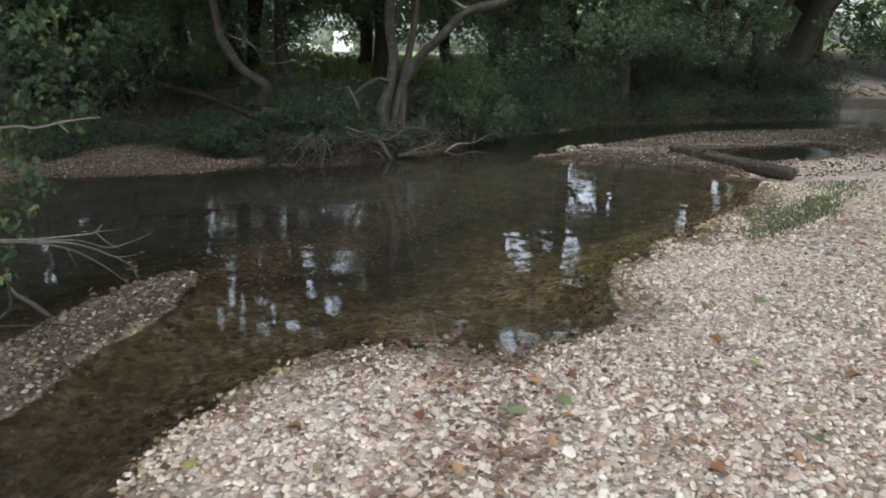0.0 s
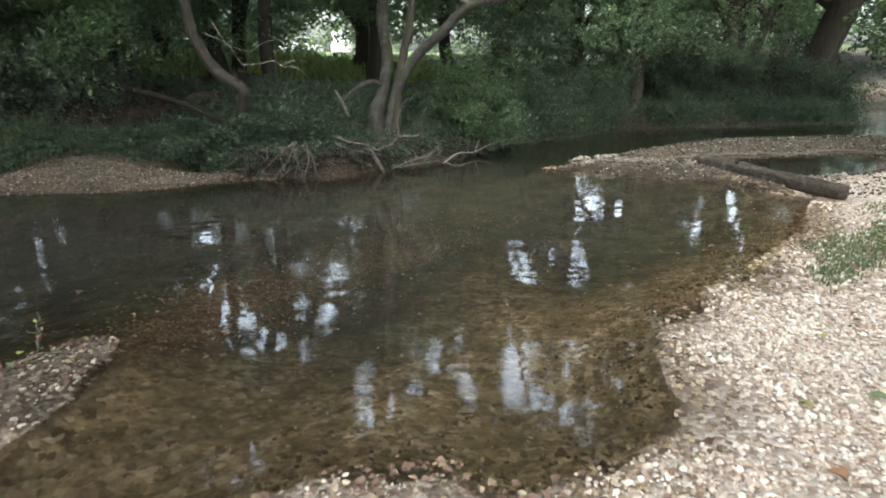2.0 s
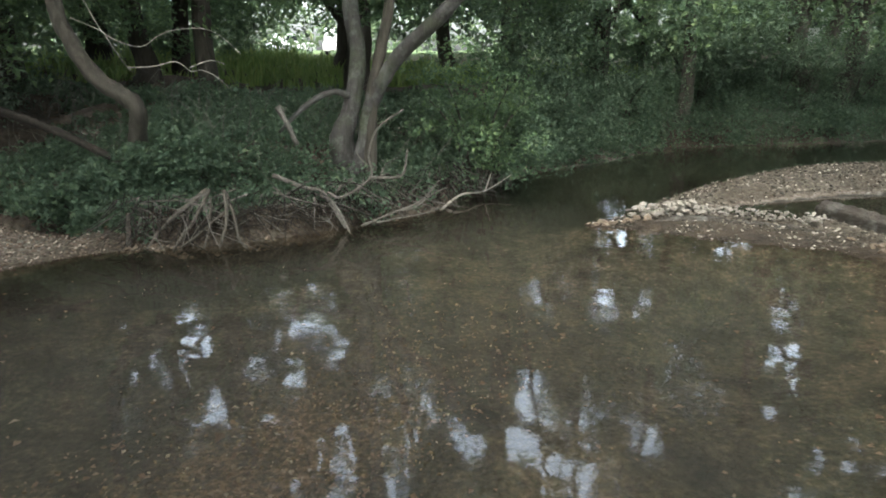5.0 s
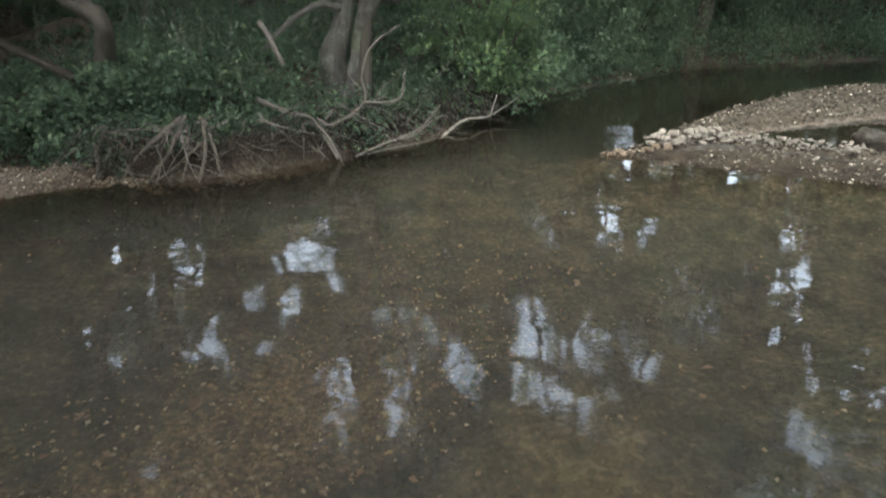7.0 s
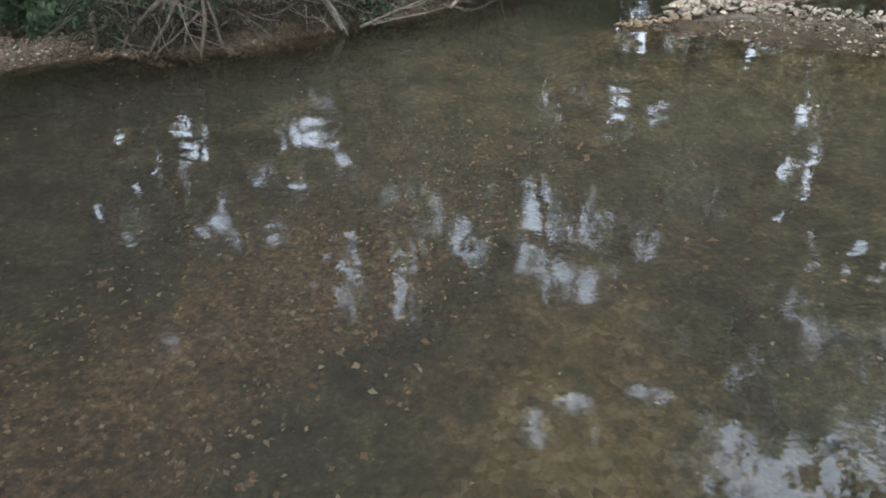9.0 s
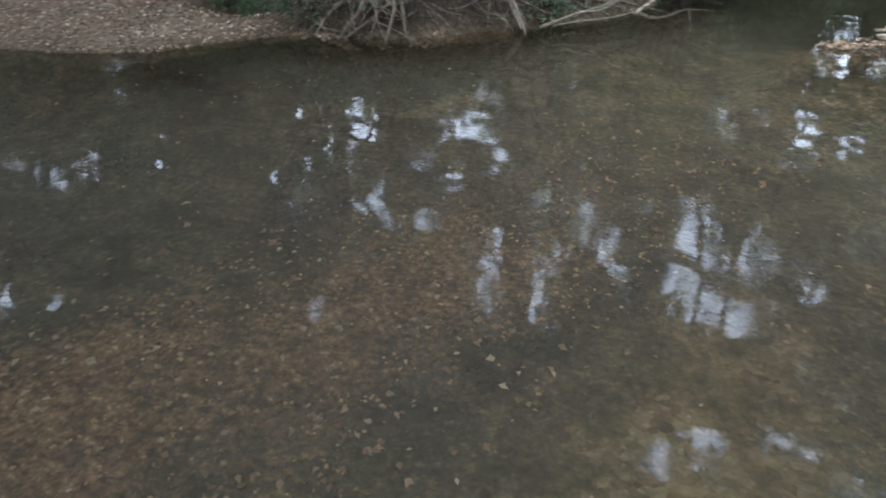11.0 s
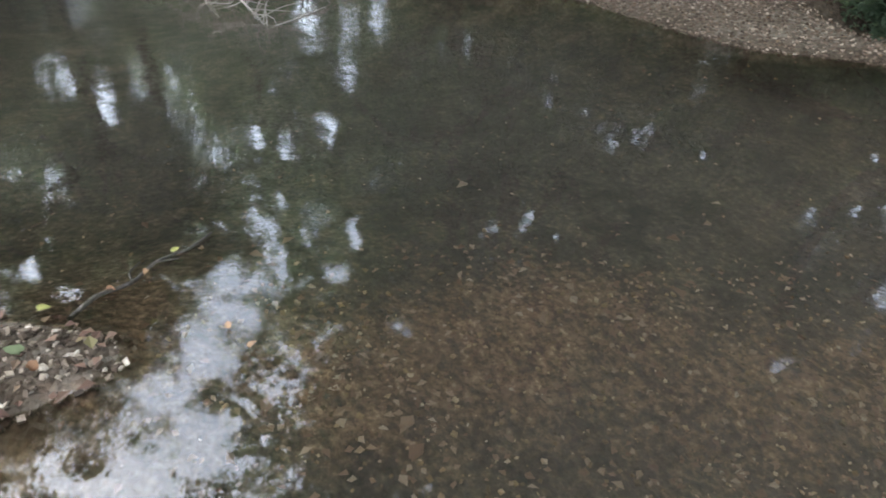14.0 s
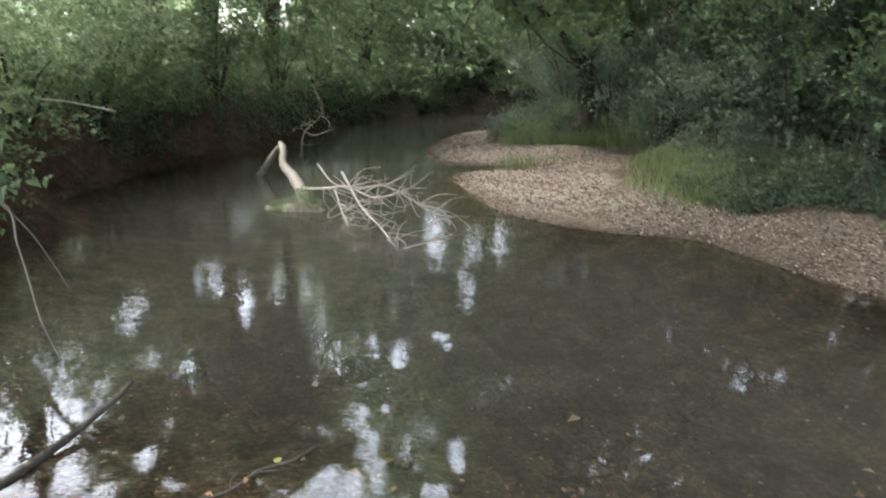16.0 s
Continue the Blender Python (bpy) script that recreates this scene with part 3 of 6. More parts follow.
shoal = smooth(np.interp(X, [0.6, 1.8], [2.5, 0.9]), 0.1, info["dh"] + 0.45 * wave_noise(X, Y, 2.2, 35)) * (0.6 + 0.4 * smooth(2.4, 3.4, Y)) * (0.6 + 0.4 * smooth(2.0, 0.8, X))
brown = np.maximum(smooth(0.75, 0.15, band) * (0.12 + 0.88 * smooth(8.8, 6.9, Y)), 0.7 * shallow)
# "strip" carries painted shade, weaker at the far strip's sunlit end
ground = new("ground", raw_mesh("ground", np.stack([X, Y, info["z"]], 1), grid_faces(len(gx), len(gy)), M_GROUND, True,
                                {"gravel": info["gravel"], "bed": info["wet"].astype(float), "strip": np.maximum(smooth(0.3, -0.2, info["dn"] - 2.2) * info["north"] * (0.62 + 0.26 * smooth(-7.5, -5.5, X)), np.maximum(0.9 * info["bar"] * smooth(9.3, 10.0, Y), np.where(X > -3.9, 0.7, 0.9) * info["left"])), "meadow": np.clip(meadow, 0, 1), "wet": np.where(info["wet"], 0.0, damp_shade * 0.8), "brown": brown, "shallow": shoal, "bed_shade": shady(X, Y), "clay": info["left"] * (X < -3.9) * smooth(-17, -13, X) * smooth(1.0, 0.7, info["dl"])}))
tagged(ground, "uneven creek bed and banks of gravel and dark soil", "ground", kind="structure")

HEIGHTS = info["z"].reshape(len(gx), len(gy))


def ground_z(x, y):
    """Height of the ground sheet at one place."""
    i = int(np.clip(np.searchsorted(gx, x) - 1, 0, len(gx) - 2))
    j = int(np.clip(np.searchsorted(gy, y) - 1, 0, len(gy) - 2))
    u, v = (x - gx[i]) / (gx[i + 1] - gx[i]), (y - gy[j]) / (gy[j + 1] - gy[j])
    a, b = HEIGHTS[i, j] * (1 - u) + HEIGHTS[i + 1, j] * u, HEIGHTS[i, j + 1] * (1 - u) + HEIGHTS[i + 1, j + 1] * u
    return float(a * (1 - v) + b * v)


wx, wy = axis(-14, 9, 0.2, -46, 60), axis(-1.5, 19, 0.2, -3, 36)
X, Y = [v.ravel() for v in np.meshgrid(wx, wy, indexing="ij")]
wz = land(X, Y)
F = grid_faces(len(wx), len(wy))
keep = (np.where(wz["wet"], 0, wz["near"])[F] < 0.45).any(1) & (Y[F].min(1) > -1.4)
used = np.unique(F[keep])
back = np.zeros(len(X), int)
back[used] = np.arange(len(used))
water = new("water", raw_mesh("water", np.stack([X, Y, 0 * X], 1)[used], back[F[keep]], M_WATER, True, {"depth": np.clip(-wz["z"], 0, 1)[used], "bed_shade": shady(X, Y)[used], "riffle": (smooth(-11.5, -17.0, X) + smooth(10.0, 15.0, X) + 0.09 * smooth(-2.5, -5.5, X))[used]}))
tagged(water, "still brown-green creek water mirroring trees", "water", kind="structure")

# ---- openings cut in the leaf canopy to place sky glints on the water: bearing, height and half sizes in degrees, from four places under the water's mirror ----
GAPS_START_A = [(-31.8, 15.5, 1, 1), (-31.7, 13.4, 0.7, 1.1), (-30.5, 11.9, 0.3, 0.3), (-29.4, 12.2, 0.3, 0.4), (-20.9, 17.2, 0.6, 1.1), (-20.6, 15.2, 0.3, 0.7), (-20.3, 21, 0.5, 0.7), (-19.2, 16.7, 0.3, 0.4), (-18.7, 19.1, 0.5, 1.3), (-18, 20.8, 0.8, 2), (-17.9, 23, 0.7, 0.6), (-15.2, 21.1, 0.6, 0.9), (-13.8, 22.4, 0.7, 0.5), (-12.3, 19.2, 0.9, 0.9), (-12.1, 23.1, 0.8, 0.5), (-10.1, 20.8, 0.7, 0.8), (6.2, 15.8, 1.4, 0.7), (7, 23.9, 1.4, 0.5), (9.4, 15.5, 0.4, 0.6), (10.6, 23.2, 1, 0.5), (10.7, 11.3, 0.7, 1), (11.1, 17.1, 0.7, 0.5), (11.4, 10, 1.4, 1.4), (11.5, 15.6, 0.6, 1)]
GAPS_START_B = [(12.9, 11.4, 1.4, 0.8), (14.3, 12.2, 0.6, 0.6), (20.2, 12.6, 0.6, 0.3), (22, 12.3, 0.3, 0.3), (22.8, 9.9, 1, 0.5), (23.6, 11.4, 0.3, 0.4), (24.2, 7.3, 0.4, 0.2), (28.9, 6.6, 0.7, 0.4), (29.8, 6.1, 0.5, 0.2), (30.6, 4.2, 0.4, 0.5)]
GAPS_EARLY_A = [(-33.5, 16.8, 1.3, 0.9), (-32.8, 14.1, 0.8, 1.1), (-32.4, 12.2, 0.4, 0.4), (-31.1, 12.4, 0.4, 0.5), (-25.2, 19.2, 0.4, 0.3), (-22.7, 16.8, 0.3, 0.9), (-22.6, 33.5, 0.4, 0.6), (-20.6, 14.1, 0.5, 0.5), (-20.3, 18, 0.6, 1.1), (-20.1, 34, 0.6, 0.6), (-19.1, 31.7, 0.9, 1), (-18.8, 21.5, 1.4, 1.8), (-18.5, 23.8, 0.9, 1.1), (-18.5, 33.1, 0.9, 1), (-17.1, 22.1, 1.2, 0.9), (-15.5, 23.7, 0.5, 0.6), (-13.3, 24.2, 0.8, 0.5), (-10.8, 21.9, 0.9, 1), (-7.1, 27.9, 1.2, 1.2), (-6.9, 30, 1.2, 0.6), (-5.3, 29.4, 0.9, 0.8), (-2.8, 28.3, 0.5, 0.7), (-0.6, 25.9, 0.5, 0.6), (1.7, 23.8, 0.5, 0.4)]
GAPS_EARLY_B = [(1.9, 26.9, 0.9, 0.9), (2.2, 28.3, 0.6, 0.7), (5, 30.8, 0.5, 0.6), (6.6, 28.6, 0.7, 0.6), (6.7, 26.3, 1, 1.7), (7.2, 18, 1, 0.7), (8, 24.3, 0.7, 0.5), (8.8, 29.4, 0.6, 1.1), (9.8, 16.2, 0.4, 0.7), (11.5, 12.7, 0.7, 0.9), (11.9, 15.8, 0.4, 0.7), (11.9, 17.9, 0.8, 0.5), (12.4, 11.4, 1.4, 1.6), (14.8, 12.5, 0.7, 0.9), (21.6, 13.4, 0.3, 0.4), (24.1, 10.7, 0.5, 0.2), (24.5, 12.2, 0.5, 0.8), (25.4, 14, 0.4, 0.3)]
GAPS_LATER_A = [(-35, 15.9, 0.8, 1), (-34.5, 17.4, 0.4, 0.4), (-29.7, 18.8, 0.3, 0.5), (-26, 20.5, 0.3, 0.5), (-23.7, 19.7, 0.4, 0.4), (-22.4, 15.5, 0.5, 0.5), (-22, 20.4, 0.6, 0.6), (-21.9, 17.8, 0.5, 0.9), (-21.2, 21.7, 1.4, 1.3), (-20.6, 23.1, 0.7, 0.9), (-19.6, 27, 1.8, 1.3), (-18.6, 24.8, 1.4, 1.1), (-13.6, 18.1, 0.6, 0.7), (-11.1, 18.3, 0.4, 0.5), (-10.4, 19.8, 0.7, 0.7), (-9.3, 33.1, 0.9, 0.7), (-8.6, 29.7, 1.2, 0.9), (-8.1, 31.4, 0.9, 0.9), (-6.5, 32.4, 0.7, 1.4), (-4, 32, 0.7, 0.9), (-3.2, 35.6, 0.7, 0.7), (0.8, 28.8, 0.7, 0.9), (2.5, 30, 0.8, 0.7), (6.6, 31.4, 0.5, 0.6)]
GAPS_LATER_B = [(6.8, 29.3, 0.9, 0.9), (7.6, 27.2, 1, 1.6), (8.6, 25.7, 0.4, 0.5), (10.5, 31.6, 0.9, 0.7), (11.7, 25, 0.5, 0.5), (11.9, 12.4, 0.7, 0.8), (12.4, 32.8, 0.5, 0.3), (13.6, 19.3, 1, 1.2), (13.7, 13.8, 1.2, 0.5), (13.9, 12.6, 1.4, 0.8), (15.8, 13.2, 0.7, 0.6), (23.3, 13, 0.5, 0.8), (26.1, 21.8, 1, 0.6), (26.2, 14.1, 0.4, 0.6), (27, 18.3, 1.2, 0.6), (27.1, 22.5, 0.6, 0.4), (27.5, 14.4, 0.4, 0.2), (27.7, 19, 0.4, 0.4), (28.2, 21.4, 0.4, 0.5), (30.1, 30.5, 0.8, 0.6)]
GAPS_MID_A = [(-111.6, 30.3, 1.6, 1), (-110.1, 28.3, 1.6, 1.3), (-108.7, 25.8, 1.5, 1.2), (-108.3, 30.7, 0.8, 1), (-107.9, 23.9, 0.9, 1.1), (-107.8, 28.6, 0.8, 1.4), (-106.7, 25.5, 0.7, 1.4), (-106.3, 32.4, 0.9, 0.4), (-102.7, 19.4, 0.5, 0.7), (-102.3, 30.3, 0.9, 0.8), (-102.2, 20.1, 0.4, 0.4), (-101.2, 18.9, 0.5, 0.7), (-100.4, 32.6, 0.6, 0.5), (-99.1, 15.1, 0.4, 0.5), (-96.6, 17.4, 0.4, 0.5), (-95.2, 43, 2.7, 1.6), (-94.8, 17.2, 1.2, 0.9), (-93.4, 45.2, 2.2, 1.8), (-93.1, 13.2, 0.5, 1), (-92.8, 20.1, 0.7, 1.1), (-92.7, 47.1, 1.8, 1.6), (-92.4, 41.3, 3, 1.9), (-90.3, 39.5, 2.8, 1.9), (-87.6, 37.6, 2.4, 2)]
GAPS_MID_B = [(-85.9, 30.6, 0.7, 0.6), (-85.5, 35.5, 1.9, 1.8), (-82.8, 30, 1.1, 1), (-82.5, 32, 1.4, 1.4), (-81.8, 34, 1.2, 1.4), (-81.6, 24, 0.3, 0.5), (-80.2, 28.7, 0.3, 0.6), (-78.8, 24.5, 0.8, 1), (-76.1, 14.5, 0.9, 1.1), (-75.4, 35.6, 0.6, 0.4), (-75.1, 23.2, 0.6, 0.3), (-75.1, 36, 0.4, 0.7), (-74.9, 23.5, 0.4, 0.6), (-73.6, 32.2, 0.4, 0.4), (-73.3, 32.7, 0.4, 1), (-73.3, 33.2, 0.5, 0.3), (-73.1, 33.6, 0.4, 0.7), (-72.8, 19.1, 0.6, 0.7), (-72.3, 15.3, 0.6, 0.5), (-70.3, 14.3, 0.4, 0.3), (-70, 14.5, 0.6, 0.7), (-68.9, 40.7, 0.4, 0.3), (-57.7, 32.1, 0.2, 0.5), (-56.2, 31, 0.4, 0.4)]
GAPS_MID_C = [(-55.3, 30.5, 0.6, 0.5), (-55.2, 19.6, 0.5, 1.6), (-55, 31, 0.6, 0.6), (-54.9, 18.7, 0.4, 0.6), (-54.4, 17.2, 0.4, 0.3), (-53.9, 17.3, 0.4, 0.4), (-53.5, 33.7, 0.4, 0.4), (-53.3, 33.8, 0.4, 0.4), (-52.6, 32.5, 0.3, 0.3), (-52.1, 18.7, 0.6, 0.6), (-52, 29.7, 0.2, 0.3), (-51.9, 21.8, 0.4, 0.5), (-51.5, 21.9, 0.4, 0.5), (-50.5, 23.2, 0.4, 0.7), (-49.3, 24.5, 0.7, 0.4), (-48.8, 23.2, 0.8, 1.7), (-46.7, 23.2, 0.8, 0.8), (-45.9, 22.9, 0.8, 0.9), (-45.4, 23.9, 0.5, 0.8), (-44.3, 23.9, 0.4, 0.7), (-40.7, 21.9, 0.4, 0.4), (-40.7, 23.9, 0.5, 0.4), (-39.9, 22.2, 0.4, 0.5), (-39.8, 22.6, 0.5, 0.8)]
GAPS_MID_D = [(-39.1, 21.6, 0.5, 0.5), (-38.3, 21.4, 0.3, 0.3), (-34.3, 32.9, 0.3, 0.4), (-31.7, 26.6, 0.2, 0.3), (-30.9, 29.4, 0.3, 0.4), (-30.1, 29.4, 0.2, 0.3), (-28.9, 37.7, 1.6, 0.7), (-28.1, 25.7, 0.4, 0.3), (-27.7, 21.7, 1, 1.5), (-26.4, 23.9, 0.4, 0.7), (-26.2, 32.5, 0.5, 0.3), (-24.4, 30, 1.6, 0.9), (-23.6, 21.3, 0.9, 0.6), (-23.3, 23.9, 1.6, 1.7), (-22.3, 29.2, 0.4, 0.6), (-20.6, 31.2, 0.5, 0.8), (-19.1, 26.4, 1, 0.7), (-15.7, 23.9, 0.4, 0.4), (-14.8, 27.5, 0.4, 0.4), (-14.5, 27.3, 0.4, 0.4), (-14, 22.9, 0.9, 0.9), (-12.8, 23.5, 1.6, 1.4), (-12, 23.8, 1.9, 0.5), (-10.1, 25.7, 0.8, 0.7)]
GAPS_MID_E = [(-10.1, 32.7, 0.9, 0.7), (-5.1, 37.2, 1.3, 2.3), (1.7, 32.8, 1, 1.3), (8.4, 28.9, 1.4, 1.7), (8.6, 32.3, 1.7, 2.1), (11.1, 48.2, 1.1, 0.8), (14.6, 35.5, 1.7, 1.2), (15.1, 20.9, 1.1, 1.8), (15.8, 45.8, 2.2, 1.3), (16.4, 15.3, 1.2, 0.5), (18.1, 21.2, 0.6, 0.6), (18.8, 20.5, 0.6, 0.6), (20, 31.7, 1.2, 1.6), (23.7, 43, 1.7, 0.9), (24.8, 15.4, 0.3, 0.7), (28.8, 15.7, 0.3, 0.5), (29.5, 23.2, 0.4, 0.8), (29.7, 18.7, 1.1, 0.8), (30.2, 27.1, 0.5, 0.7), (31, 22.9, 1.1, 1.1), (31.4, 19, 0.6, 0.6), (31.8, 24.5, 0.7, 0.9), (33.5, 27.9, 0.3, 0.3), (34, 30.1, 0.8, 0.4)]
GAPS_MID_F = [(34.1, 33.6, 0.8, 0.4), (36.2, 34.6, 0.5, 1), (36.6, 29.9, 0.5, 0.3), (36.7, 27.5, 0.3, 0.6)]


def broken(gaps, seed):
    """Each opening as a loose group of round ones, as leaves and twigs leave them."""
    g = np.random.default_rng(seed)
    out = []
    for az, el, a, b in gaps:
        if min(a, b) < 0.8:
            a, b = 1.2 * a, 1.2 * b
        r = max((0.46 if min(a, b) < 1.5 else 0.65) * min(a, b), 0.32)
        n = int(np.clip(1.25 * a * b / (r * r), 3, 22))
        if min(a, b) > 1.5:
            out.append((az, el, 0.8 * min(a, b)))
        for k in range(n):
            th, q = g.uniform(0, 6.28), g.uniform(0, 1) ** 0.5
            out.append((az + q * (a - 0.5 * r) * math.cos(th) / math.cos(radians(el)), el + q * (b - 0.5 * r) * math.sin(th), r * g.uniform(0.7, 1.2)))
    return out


# each set of openings fans out from a camera place mirrored in the water
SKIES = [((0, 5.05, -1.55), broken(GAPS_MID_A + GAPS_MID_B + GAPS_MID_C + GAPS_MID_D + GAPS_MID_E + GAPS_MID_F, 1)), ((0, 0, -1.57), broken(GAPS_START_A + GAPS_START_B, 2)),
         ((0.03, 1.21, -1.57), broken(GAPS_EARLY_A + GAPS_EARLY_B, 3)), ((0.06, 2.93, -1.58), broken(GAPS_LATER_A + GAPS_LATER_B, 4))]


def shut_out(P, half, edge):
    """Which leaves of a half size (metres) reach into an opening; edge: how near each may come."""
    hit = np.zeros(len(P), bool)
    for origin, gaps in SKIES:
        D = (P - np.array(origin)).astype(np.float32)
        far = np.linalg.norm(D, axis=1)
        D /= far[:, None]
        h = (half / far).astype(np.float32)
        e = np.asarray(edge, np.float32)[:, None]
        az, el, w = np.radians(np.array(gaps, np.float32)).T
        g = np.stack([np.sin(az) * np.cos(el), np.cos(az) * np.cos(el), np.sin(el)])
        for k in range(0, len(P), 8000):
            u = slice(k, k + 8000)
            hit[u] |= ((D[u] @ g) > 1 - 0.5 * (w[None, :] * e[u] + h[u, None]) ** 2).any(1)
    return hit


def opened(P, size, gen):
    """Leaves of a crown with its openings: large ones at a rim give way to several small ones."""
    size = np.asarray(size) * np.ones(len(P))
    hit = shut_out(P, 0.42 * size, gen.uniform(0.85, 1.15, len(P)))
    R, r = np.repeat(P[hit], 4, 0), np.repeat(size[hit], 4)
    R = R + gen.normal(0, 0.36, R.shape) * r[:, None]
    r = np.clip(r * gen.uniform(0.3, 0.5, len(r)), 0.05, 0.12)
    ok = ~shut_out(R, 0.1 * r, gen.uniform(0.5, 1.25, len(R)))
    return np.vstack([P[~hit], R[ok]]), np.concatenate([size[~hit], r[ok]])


# ---- trees ----
def clump_points(centres, spread, per, gen):
    C = np.repeat(np.asarray(centres), per, 0)
    R = np.repeat(np.asarray(spread) * np.ones(len(centres)), per)[:, None]
    D = gen.standard_normal(C.shape)
    D /= np.linalg.norm(D, axis=1)[:, None]
    return C + D * R * gen.uniform(0.35, 1.0, (len(C), 1)) ** 0.6 * np.array([1, 1, 0.7])


def tree(x, y, height, radius, lean=(0, 0), crown=(4.0, 3.2), leaves=7200, bark=None, leaf=None, seed=0, leaf_size=0.225, label="", stem=None, low=0, group="trees on the banks"):
    """A trunk with root flare, spreading limbs and a leafy crown with gaps. low: leafy twigs hanging from that height up."""
    gen = np.random.default_rng(1000 + seed)
    z = ground_z(x, y) - 0.15
    root = thing("tree", (x, y, z + 0.15), label or "broadleaf tree with dark furrowed trunk on the creek bank", "tree", group)
    if stem is None:
        us = np.array([0, 0.03, 0.1, 0.3, 0.6, 0.85])
        wobble = np.cumsum(gen.normal(0, 0.06, (len(us), 2)), 0) * height * 0.12
        stem = [(x + lean[0] * u * height + wobble[i, 0] * (u > 0.02), y + lean[1] * u * height + wobble[i, 1] * (u > 0.02), z + u * height, radius * f) for i, (u, f) in enumerate(zip(us, (1.7, 1.2, 1.0, 0.85, 0.6, 0.25)))]
    part_of("trunk", *tube(stem, sides=12, gen=gen, wob=0.07), bark or M_BARK_DARK, root, smooth=True)
    path = spline(np.array(stem), 8)
    z0, rad = crown
    tips = []
    for k in range(7):
        u = gen.uniform(0.4, 0.95)
        p = path[int(u * (len(path) - 1))]
        a = k * 2.4 + gen.uniform(-0.5, 0.5)
        out = rad * gen.uniform(0.6, 1.0)
        e = np.array([p[0] + math.cos(a) * out, p[1] + math.sin(a) * out, max(p[2] + gen.uniform(0.5, 2.0), z + z0)])
        m = p[:3] * 0.5 + e * 0.5 + np.array([0, 0, 0.35])
        r = max(p[3] * 0.5, 0.04)
        pieces = [tube([(*p[:3], r), (*m, r * 0.65), (*e, r * 0.2)], sides=6, per=4, gen=gen)]
        for q in range(3):
            w = m * (0.7 - 0.3 * q) + e * (0.3 + 0.3 * q)
            f = w + gen.normal(0, 0.5, 3) * rad * 0.45
            pieces.append(tube([(*w, r * 0.35), (*(0.5 * (w + f) + gen.normal(0, 0.1, 3)), r * 0.22), (*f, 0.01)], sides=4, per=2, gen=gen))
            tips.append(f)
        part_of("limb", *joined(pieces), bark or M_BARK_DARK, root, smooth=True)
        tips += [e, m * 0.4 + e * 0.6]
    n_clump = max(leaves // 90, 8)
    top = np.array(stem[-1][:3])
    axis_pts = np.array([top[0], top[1], 0.5 * (top[2] + z + z0)])
    C = axis_pts + gen.normal(0, 1, (n_clump, 3)) * np.array([rad * 0.55, rad * 0.55, max(0.28 * (top[2] + 1.0 - z - z0), 0.5)])
    C[: len(tips)] = np.array(tips)[: n_clump]
    C[:, 2] = np.maximum(C[:, 2], z + z0 - 0.4)
    if low:
        m = n_clump // 4
        C[-m:, 2] = gen.uniform(z + low, z + z0 + 1, m)
        C[-m:, :2] = np.array([x, y]) + gen.normal(0, rad * 0.55, (m, 2))
    low_n = n_clump // 4 if low else 0
    high, deep = C[: n_clump - low_n], C[n_clump - low_n:]
    P = clump_points(high, gen.uniform(0.35, 0.85, len(high)) * rad / 3.2, 90, gen)
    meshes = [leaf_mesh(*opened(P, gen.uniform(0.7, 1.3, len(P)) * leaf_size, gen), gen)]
    if low_n:
        P = clump_points(deep, gen.uniform(0.3, 0.75, len(deep)) * rad / 3.2, 170, gen)
        meshes.append(leaf_mesh(*opened(P, gen.uniform(0.6, 1.3, len(P)) * 0.1, gen), gen))
    part_of("crown", *joined(meshes), leaf or M_LEAF_TREE, root)
    return root


DARK = "tall tree with dark furrowed trunk among the woods"
tree(-4.7, 15.5, 12, 0.15, (-0.02, 0), (3.6, 3.4), seed=1, label=DARK, low=2)
tree(-3.5, 14.6, 12, 0.14, (0.02, 0.03), (3.8, 3.0), seed=2, label=DARK, low=2.2)
tree(-4.5, 17.0, 11, 0.15, (0, 0.02), (3.2, 3.0), seed=3, label=DARK, low=1.6)
tree(-2.6, 22.0, 12, 0.2, (0.01, 0), (3.6, 3.4), seed=4, label=DARK, low=2.2)
tree(1.4, 18.4, 12, 0.18, (0.0, 0.02), (3.2, 3.4), seed=5, label=DARK, low=1.6)
tree(3.8, 22.0, 13, 0.22, (0.0, 0), (3.4, 3.6), seed=6, label=DARK, low=1.2)
tree(4.7, 17.4, 10, 0.12, (0.03, 0.05), (2.6, 2.6), seed=7, label=DARK, low=1.2)
tree(7.4, 18.6, 13, 0.19, (0.0, 0.02), (4.2, 3.2), seed=8, label=DARK)
tree(7.6, 18.8, 9, 0.14, (0.32, 0.05), (4.0, 2.4), seed=9, label="dark tree leaning out from a neighbouring trunk")
tree(8.8, 19.2, 12, 0.2, (0.05, 0.0), (4.4, 3.0), seed=10, label=DARK)
tree(9.6, 19.8, 12, 0.36, (0.3, 0.0), (5.0, 4.0), seed=11, stem=[(9.5, 19.85, 0.5, 0.55), (9.7, 19.8, 0.75, 0.42), (9.87, 19.76, 1.0, 0.36), (10.54, 19.4, 3.05, 0.32), (11.7, 19.0, 6.6, 0.26), (12.8, 18.8, 10.5, 0.1)], label="thick old tree leaning strongly over the bank")
tree(10.55, 20.4, 11, 0.26, (0.2, 0.05), (4.6, 3.2), seed=12, stem=[(10.4, 20.45, 0.5, 0.4), (10.5, 20.42, 1.0, 0.28), (11.15, 20.1, 3.15, 0.23), (12.2, 19.9, 6.6, 0.18), (13.1, 19.8, 9.5, 0.07)], label="thick dark tree leaning beside another trunk")
